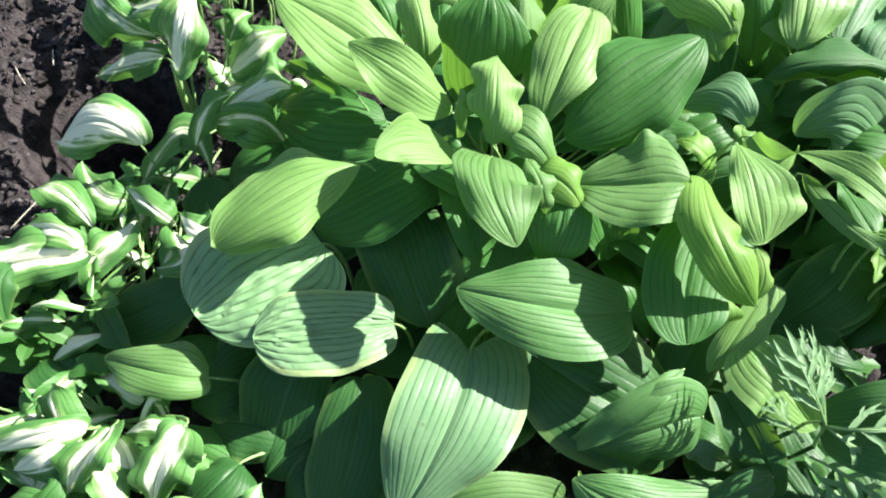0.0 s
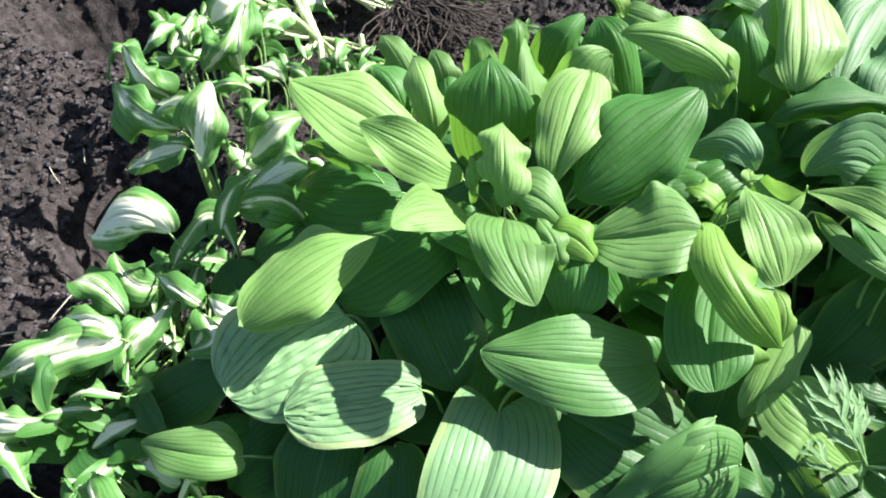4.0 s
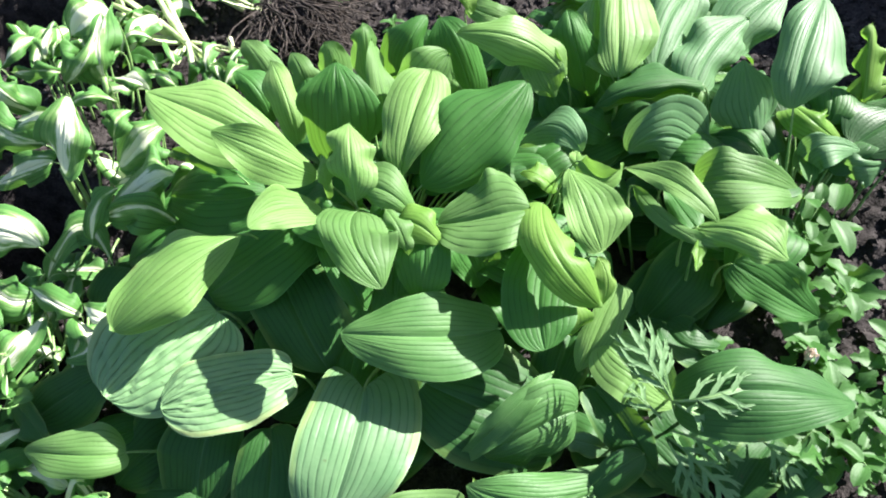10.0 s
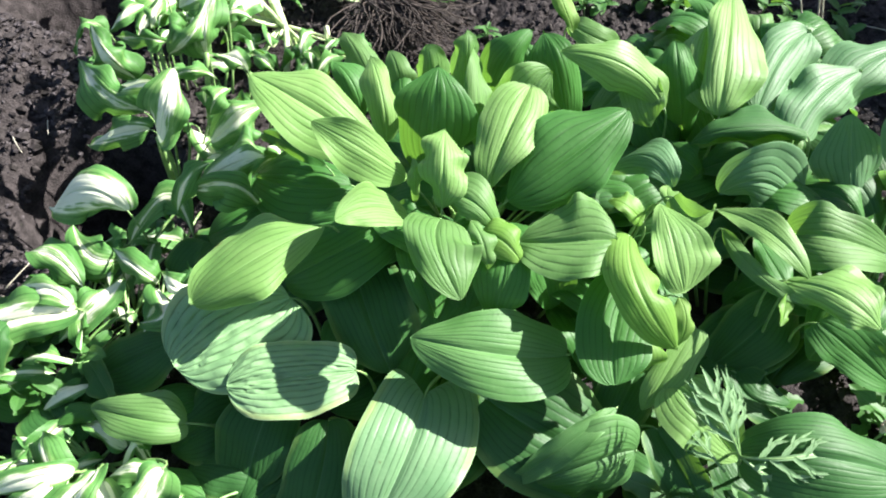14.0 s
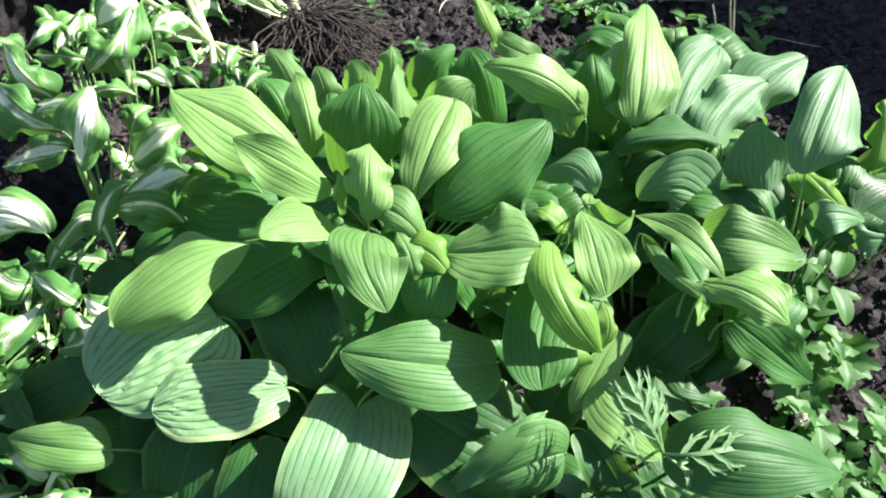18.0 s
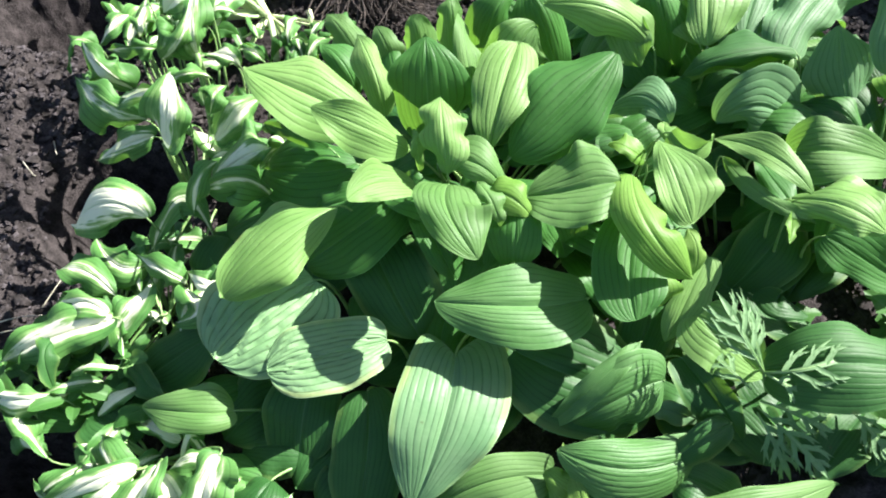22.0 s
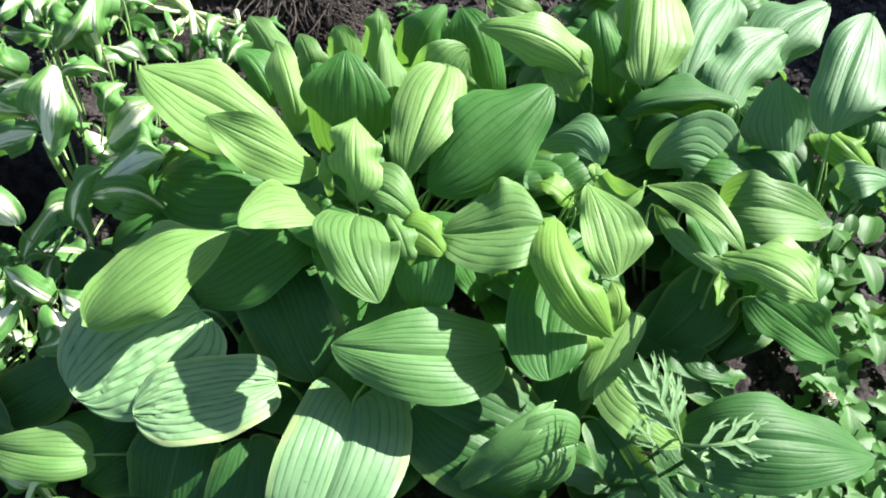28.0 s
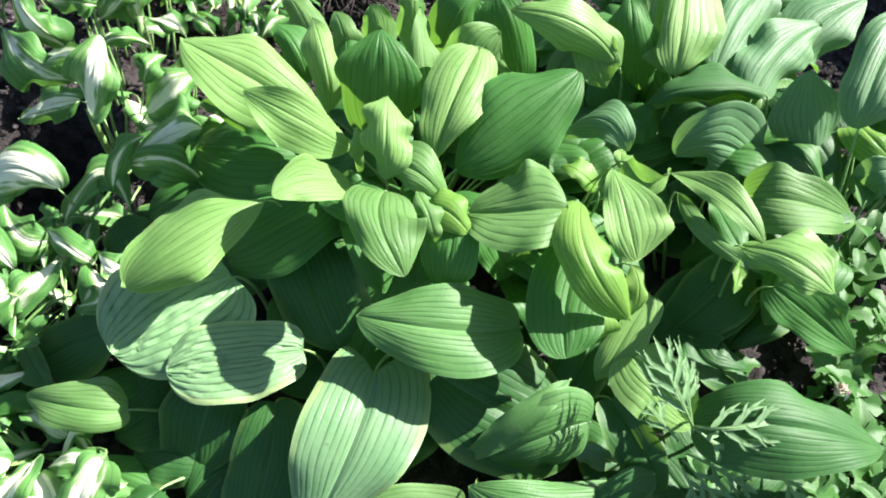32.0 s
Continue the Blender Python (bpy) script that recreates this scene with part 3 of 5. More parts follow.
leaf(central, 'yellow', 'band', (0.228, 0.625, 0.265), (0.223, 0.515, 0.288), (0.286, 0.475, 0.220), (0.188, 0.517, 0.275), (0.256, 0.522, 0.275), wave=.004, curl=0.05, waves=12)
leaf(central, 'yellow', 'obovate', (0.253, 0.531, 0.190), (0.252, 0.489, 0.190), (0.252, 0.472, 0.160), (0.228, 0.494, 0.183), (0.283, 0.488, 0.183), wave=.006)
leaf(central, 'green', 'round', (0.235, 0.581, 0.235), (0.206, 0.495, 0.225), (0.204, 0.427, 0.205), (0.157, 0.507, 0.222), (0.257, 0.493, 0.220))
leaf(central, 'limep', 'ovate', (0.336, 0.545, 0.170), (0.304, 0.494, 0.150), (0.268, 0.449, 0.100), (0.269, 0.485, 0.154), (0.339, 0.497, 0.144))
leaf(central, 'yellow', 'lance', (0.299, 0.560, 0.220), (0.307, 0.528, 0.210), (0.302, 0.506, 0.180), (0.286, 0.530, 0.208), (0.318, 0.533, 0.208))
leaf(central, 'lime', 'ovate', (-0.033, 0.676, 0.270), (0.012, 0.642, 0.290), (0.052, 0.629, 0.250), (0.047, 0.666, 0.294), (-0.001, 0.632, 0.274))
leaf(central, 'yellow', 'ovate', (0.025, 0.609, 0.262), (0.053, 0.591, 0.275), (0.083, 0.576, 0.250), (0.071, 0.618, 0.277), (0.040, 0.577, 0.252), wave=.002, curl=0.06)
leaf(central, 'lime', 'lance', (0.012, 0.621, 0.275), (0.029, 0.580, 0.280), (0.039, 0.562, 0.245), (0.016, 0.585, 0.272), (0.047, 0.591, 0.272), wave=.004)
leaf(central, 'limep', 'blade', (-0.029, 0.644, 0.270), (-0.031, 0.676, 0.320), (-0.032, 0.740, 0.330), (-0.064, 0.700, 0.313), (0.005, 0.687, 0.303))
leaf(central, 'limep', 'lance', (-0.071, 0.696, 0.220), (-0.069, 0.677, 0.290), (-0.073, 0.709, 0.300), (-0.077, 0.677, 0.290), (-0.060, 0.684, 0.280))
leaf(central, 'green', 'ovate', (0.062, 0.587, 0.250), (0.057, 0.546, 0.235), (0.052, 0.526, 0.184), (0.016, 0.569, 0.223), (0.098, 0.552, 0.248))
# hidden leaf added under the centre to keep sun off the front plant
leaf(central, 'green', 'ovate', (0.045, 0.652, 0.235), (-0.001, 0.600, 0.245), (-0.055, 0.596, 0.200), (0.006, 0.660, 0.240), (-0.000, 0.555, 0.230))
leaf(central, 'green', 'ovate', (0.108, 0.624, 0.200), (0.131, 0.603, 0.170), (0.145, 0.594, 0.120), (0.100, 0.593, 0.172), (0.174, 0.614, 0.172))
leaf(central, 'limep', 'wedge', (-0.190, 0.628, 0.235), (-0.268, 0.549, 0.252), (-0.348, 0.495, 0.215), (-0.300, 0.609, 0.245), (-0.251, 0.513, 0.222))
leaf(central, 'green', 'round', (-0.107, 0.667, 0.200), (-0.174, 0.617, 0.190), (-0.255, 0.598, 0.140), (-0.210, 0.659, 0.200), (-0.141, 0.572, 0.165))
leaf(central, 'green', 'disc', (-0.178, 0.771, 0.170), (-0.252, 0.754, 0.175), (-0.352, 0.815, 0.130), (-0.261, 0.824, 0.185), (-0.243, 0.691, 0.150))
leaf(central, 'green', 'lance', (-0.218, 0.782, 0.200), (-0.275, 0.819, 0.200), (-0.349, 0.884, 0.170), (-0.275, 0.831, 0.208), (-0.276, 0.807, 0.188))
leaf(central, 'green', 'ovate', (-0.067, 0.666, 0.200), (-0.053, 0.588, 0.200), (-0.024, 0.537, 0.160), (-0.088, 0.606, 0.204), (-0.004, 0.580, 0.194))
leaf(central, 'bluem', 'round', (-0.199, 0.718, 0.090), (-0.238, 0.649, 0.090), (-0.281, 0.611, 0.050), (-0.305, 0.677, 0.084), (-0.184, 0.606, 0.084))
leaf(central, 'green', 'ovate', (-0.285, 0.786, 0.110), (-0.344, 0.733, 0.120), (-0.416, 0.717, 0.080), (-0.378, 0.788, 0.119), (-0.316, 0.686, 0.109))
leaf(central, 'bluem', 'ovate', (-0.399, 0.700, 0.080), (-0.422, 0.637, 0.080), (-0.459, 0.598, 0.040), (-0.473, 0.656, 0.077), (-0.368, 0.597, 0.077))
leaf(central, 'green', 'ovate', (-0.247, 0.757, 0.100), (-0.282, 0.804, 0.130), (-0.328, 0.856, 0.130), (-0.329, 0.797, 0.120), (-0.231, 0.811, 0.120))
# another hidden leaf, added in the core to close a gap for sunlight
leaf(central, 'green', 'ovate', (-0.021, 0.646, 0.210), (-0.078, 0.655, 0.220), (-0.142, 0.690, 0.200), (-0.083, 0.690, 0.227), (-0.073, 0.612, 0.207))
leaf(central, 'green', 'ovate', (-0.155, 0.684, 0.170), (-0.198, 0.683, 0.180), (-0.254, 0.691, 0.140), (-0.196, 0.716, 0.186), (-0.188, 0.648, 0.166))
leaf(central, 'green', 'blade', (-0.187, 0.972, 0.140), (-0.208, 0.996, 0.200), (-0.249, 1.041, 0.210), (-0.236, 0.995, 0.181), (-0.185, 1.041, 0.191))
leaf(central, 'limep', 'blade', (-0.129, 0.853, 0.180), (-0.138, 0.882, 0.260), (-0.171, 0.981, 0.270), (-0.173, 0.897, 0.242), (-0.112, 0.897, 0.242))
leaf(central, 'lime', 'ovate', (-0.174, 1.030, 0.160), (-0.206, 1.073, 0.200), (-0.244, 1.132, 0.210), (-0.242, 1.091, 0.187), (-0.177, 1.095, 0.197))
leaf(central, 'lime', 'blade', (-0.121, 0.997, 0.160), (-0.126, 1.003, 0.220), (-0.146, 1.054, 0.230), (-0.148, 1.019, 0.208), (-0.096, 1.011, 0.208))
leaf(central, 'green', 'blade', (-0.097, 0.956, 0.140), (-0.114, 0.964, 0.200), (-0.123, 1.033, 0.210), (-0.147, 0.979, 0.188), (-0.096, 0.979, 0.188))
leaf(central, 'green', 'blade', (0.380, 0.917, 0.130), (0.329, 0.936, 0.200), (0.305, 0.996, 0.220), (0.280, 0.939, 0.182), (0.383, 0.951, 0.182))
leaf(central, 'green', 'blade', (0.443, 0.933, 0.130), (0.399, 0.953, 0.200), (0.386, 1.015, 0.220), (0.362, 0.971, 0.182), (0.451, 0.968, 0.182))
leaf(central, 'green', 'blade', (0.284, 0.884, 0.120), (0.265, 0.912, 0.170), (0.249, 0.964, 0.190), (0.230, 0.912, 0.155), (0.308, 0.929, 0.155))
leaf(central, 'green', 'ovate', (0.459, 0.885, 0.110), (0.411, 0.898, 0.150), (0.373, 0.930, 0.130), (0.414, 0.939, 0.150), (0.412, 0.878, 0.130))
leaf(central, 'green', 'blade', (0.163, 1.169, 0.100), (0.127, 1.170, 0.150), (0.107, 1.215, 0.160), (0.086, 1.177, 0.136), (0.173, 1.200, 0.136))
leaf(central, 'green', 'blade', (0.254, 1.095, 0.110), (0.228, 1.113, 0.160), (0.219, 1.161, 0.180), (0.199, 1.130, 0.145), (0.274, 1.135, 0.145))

# leaves of the front plant
leaf(front, 'mid', 'ovate', (0.157, 0.496, 0.155), (0.053, 0.464, 0.200), (-0.057, 0.484, 0.190), (0.066, 0.527, 0.202), (0.044, 0.409, 0.180))
leaf(front, 'blueg', 'heart', (-0.033, 0.439, 0.112), (-0.052, 0.339, 0.122), (-0.102, 0.247, 0.050), (-0.125, 0.343, 0.139), (0.043, 0.385, 0.104), quilt=0)
leaf(front, 'bluef', 'round', (-0.131, 0.470, 0.115), (-0.212, 0.442, 0.137), (-0.293, 0.419, 0.142), (-0.222, 0.494, 0.148), (-0.198, 0.386, 0.124), quilt=1.2)
leaf(front, 'bluef', 'round', (-0.236, 0.559, 0.150), (-0.302, 0.500, 0.150), (-0.369, 0.441, 0.142), (-0.386, 0.559, 0.155), (-0.235, 0.443, 0.122), quilt=.8)
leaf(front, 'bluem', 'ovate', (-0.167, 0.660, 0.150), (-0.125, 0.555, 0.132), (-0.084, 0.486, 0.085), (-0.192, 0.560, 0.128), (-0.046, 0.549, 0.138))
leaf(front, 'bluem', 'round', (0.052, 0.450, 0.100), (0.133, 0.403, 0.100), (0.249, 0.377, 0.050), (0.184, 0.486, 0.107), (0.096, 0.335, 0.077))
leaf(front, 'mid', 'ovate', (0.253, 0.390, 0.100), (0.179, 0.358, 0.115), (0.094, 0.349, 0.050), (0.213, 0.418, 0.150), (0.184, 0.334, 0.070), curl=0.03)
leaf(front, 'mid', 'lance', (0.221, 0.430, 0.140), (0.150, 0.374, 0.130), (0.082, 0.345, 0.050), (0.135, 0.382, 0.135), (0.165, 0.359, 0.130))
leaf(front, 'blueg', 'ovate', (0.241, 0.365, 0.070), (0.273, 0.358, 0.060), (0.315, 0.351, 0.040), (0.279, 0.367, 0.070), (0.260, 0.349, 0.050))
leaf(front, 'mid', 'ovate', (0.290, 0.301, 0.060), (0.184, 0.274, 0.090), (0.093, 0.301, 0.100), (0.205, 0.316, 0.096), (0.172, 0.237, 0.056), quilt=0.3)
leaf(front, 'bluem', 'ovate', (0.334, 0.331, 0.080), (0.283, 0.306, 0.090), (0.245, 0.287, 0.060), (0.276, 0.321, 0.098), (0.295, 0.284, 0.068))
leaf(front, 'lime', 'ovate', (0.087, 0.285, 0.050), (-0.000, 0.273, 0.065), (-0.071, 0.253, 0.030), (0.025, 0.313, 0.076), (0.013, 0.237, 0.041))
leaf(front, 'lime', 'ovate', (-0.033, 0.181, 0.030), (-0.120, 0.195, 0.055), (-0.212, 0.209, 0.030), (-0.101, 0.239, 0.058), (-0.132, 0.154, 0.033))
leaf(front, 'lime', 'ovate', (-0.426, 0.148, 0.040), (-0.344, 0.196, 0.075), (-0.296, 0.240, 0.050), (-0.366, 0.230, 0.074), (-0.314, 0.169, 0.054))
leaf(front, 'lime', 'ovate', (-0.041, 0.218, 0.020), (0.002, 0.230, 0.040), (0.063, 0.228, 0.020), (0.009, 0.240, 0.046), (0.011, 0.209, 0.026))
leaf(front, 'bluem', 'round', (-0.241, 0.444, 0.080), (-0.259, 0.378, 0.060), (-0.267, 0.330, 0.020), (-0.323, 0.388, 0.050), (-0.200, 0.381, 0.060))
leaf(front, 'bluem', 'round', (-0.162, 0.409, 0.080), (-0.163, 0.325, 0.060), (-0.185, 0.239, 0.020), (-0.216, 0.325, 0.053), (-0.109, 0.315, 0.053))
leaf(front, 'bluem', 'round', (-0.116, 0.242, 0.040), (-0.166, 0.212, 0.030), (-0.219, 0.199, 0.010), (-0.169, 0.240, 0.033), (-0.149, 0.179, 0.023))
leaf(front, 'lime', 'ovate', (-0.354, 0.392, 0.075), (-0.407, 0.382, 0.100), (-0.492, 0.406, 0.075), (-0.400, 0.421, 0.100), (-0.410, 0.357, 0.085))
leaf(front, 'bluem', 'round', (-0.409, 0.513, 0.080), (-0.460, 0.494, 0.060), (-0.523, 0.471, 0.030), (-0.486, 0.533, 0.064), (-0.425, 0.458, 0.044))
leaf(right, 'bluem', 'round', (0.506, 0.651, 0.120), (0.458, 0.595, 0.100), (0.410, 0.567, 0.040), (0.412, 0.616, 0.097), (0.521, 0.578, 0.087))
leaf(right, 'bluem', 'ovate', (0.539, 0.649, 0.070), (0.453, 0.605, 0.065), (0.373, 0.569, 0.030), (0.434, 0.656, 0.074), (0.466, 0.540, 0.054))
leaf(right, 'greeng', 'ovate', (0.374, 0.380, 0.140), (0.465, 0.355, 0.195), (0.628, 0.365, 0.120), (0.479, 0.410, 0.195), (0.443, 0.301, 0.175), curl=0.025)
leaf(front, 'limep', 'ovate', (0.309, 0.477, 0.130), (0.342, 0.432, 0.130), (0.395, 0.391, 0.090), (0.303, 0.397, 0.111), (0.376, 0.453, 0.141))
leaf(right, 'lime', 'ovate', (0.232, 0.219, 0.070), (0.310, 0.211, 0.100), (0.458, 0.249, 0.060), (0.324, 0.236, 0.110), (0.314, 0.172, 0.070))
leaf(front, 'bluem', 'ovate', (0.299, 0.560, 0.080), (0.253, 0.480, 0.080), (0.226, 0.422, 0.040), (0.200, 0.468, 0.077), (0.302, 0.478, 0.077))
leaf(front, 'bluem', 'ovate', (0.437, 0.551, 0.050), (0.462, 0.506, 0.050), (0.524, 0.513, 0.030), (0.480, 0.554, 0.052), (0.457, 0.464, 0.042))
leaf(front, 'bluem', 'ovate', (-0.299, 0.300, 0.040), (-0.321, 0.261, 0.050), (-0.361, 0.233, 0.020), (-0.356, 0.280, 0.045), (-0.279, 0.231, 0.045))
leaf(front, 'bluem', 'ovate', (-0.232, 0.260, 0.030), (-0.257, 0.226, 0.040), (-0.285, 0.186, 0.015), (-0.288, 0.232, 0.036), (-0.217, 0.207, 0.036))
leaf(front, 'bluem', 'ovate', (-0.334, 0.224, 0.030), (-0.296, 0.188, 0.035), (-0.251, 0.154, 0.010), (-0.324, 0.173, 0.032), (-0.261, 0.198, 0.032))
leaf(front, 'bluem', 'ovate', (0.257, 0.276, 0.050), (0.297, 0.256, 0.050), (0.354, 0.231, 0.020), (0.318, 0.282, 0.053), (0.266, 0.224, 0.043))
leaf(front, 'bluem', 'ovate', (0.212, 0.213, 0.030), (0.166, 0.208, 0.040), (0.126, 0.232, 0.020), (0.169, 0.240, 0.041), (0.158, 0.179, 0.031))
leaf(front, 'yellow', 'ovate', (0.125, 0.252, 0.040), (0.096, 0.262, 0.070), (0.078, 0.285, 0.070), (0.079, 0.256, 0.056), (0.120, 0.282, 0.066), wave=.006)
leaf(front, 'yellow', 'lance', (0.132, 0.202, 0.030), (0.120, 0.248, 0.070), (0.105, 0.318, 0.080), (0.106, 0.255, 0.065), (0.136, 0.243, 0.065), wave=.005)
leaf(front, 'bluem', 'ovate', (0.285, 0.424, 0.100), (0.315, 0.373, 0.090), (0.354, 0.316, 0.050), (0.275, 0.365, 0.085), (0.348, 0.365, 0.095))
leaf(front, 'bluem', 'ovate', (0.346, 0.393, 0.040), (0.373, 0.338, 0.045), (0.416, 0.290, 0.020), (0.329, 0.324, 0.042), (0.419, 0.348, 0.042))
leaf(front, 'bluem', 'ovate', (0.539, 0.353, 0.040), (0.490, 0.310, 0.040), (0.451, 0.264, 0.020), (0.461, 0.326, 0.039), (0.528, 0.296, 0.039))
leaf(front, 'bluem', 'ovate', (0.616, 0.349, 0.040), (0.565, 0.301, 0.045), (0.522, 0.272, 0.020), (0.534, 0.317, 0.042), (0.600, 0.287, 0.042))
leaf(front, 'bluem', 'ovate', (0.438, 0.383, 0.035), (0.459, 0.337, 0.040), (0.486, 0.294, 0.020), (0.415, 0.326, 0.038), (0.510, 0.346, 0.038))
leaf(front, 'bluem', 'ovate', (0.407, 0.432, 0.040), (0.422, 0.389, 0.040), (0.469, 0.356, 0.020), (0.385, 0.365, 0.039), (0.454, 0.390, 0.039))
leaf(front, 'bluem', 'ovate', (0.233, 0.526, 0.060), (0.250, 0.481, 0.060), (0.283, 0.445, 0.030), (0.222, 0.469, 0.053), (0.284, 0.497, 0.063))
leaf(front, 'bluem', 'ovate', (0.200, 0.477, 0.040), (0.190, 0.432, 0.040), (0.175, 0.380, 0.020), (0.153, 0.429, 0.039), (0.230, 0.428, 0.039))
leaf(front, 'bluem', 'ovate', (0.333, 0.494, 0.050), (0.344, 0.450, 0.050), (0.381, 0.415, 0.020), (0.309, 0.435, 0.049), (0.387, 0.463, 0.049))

# leaves of the left plant
leaf(left, 'varw', 'disc', (-0.514, 0.692, 0.160), (-0.562, 0.693, 0.200), (-0.657, 0.713, 0.130), (-0.587, 0.742, 0.205), (-0.581, 0.672, 0.150), curl=0.12)
leaf(left, 'vard', 'ovate', (-0.604, 0.997, 0.170), (-0.625, 0.970, 0.230), (-0.665, 1.024, 0.260), (-0.688, 1.013, 0.202), (-0.616, 1.017, 0.222))
leaf(left, 'vard', 'ovate', (-0.560, 0.910, 0.170), (-0.606, 0.898, 0.210), (-0.683, 0.980, 0.220), (-0.666, 0.925, 0.167), (-0.577, 0.927, 0.217))
leaf(left, 'vard', 'ovate', (-0.535, 0.867, 0.170), (-0.585, 0.863, 0.160), (-0.682, 0.901, 0.090), (-0.595, 0.890, 0.170), (-0.612, 0.857, 0.120))
leaf(left, 'varw', 'ovate', (-0.493, 0.811, 0.200), (-0.472, 0.822, 0.260), (-0.462, 0.879, 0.294), (-0.522, 0.839, 0.231), (-0.442, 0.815, 0.231))
leaf(left, 'varw', 'lance', (-0.490, 0.892, 0.240), (-0.546, 0.899, 0.240), (-0.632, 0.945, 0.170), (-0.540, 0.904, 0.248), (-0.553, 0.899, 0.218))
leaf(left, 'vard', 'lance', (-0.503, 0.927, 0.230), (-0.445, 0.906, 0.270), (-0.435, 0.972, 0.200), (-0.450, 0.925, 0.269), (-0.447, 0.910, 0.249))
leaf(left, 'vard', 'lance', (-0.429, 0.881, 0.200), (-0.410, 0.885, 0.240), (-0.411, 0.956, 0.200), (-0.431, 0.903, 0.231), (-0.401, 0.878, 0.221))
leaf(left, 'varw', 'ovate', (-0.435, 0.871, 0.150), (-0.380, 0.876, 0.200), (-0.348, 0.922, 0.190), (-0.406, 0.903, 0.199), (-0.364, 0.878, 0.159))
leaf(left, 'varw', 'ovate', (-0.422, 0.773, 0.150), (-0.352, 0.767, 0.210), (-0.309, 0.783, 0.210), (-0.355, 0.827, 0.212), (-0.359, 0.773, 0.152))
leaf(left, 'vard', 'ovate', (-0.421, 0.737, 0.170), (-0.349, 0.718, 0.200), (-0.327, 0.758, 0.110), (-0.335, 0.725, 0.210), (-0.375, 0.719, 0.150))
leaf(left, 'vard', 'lance', (-0.522, 0.679, 0.100), (-0.476, 0.747, 0.140), (-0.423, 0.695, 0.100), (-0.503, 0.757, 0.134), (-0.453, 0.715, 0.134))
leaf(left, 'vard', 'lance', (-0.448, 0.716, 0.140), (-0.422, 0.729, 0.200), (-0.398, 0.770, 0.200), (-0.447, 0.742, 0.188), (-0.411, 0.735, 0.188))
leaf(midleft, 'vard', 'ovate', (-0.536, 0.669, 0.100), (-0.524, 0.673, 0.130), (-0.583, 0.674, 0.080), (-0.554, 0.676, 0.121), (-0.513, 0.666, 0.111))
leaf(midleft, 'varw', 'ovate', (-0.563, 0.552, 0.090), (-0.642, 0.524, 0.095), (-0.753, 0.503, 0.050), (-0.666, 0.557, 0.093), (-0.632, 0.500, 0.073))
leaf(midleft, 'varw', 'ovate', (-0.568, 0.553, 0.100), (-0.614, 0.568, 0.115), (-0.675, 0.557, 0.080), (-0.612, 0.582, 0.117), (-0.622, 0.552, 0.097))
leaf(midleft, 'varw', 'lance', (-0.521, 0.618, 0.080), (-0.537, 0.563, 0.090), (-0.596, 0.521, 0.040), (-0.562, 0.583, 0.085), (-0.509, 0.566, 0.085))
leaf(midleft, 'vard', 'lance', (-0.568, 0.591, 0.090), (-0.610, 0.619, 0.125), (-0.669, 0.639, 0.110), (-0.620, 0.658, 0.126), (-0.633, 0.606, 0.106))
leaf(midleft, 'vard', 'ovate', (-0.454, 0.603, 0.100), (-0.479, 0.606, 0.130), (-0.544, 0.658, 0.110), (-0.477, 0.635, 0.127), (-0.487, 0.601, 0.107))
leaf(midleft, 'vard', 'ovate', (-0.531, 0.649, 0.090), (-0.571, 0.638, 0.110), (-0.640, 0.723, 0.080), (-0.571, 0.673, 0.109), (-0.603, 0.633, 0.089))
leaf(midleft, 'varw', 'lance', (-0.392, 0.603, 0.110), (-0.412, 0.575, 0.130), (-0.453, 0.618, 0.110), (-0.409, 0.603, 0.127), (-0.425, 0.574, 0.117))
leaf(midleft, 'vard', 'ovate', (-0.452, 0.592, 0.100), (-0.422, 0.542, 0.120), (-0.462, 0.537, 0.090), (-0.393, 0.536, 0.101), (-0.456, 0.565, 0.111))
leaf(left, 'vard', 'ovate', (-0.559, 1.064, 0.180), (-0.491, 1.038, 0.250), (-0.490, 1.162, 0.260), (-0.544, 1.071, 0.227), (-0.462, 1.080, 0.227))
leaf(left, 'varw', 'ovate', (-0.502, 1.237, 0.200), (-0.526, 1.194, 0.240), (-0.574, 1.186, 0.200), (-0.550, 1.241, 0.239), (-0.534, 1.152, 0.209))
leaf(left, 'varw', 'lance', (-0.618, 1.237, 0.200), (-0.597, 1.136, 0.220), (-0.618, 1.137, 0.180), (-0.634, 1.172, 0.209), (-0.592, 1.143, 0.209))
leaf(left, 'vard', 'lance', (-0.666, 1.232, 0.170), (-0.676, 1.161, 0.190), (-0.727, 1.175, 0.140), (-0.689, 1.195, 0.187), (-0.666, 1.151, 0.177))
leaf(left, 'vard', 'ovate', (-0.486, 1.064, 0.180), (-0.478, 1.064, 0.250), (-0.484, 1.202, 0.260), (-0.525, 1.098, 0.227), (-0.461, 1.098, 0.227))
leaf(left, 'vard', 'ovate', (-0.592, 1.128, 0.160), (-0.623, 1.106, 0.180), (-0.718, 1.169, 0.130), (-0.623, 1.114, 0.187), (-0.631, 1.107, 0.157))
leaf(left, 'varw', 'lance', (-0.404, 1.030, 0.180), (-0.429, 1.033, 0.210), (-0.487, 1.070, 0.180), (-0.437, 1.064, 0.207), (-0.435, 1.025, 0.197))
leaf(left, 'vard', 'lance', (-0.380, 1.103, 0.130), (-0.401, 1.113, 0.150), (-0.446, 1.163, 0.120), (-0.408, 1.146, 0.147), (-0.395, 1.098, 0.137))
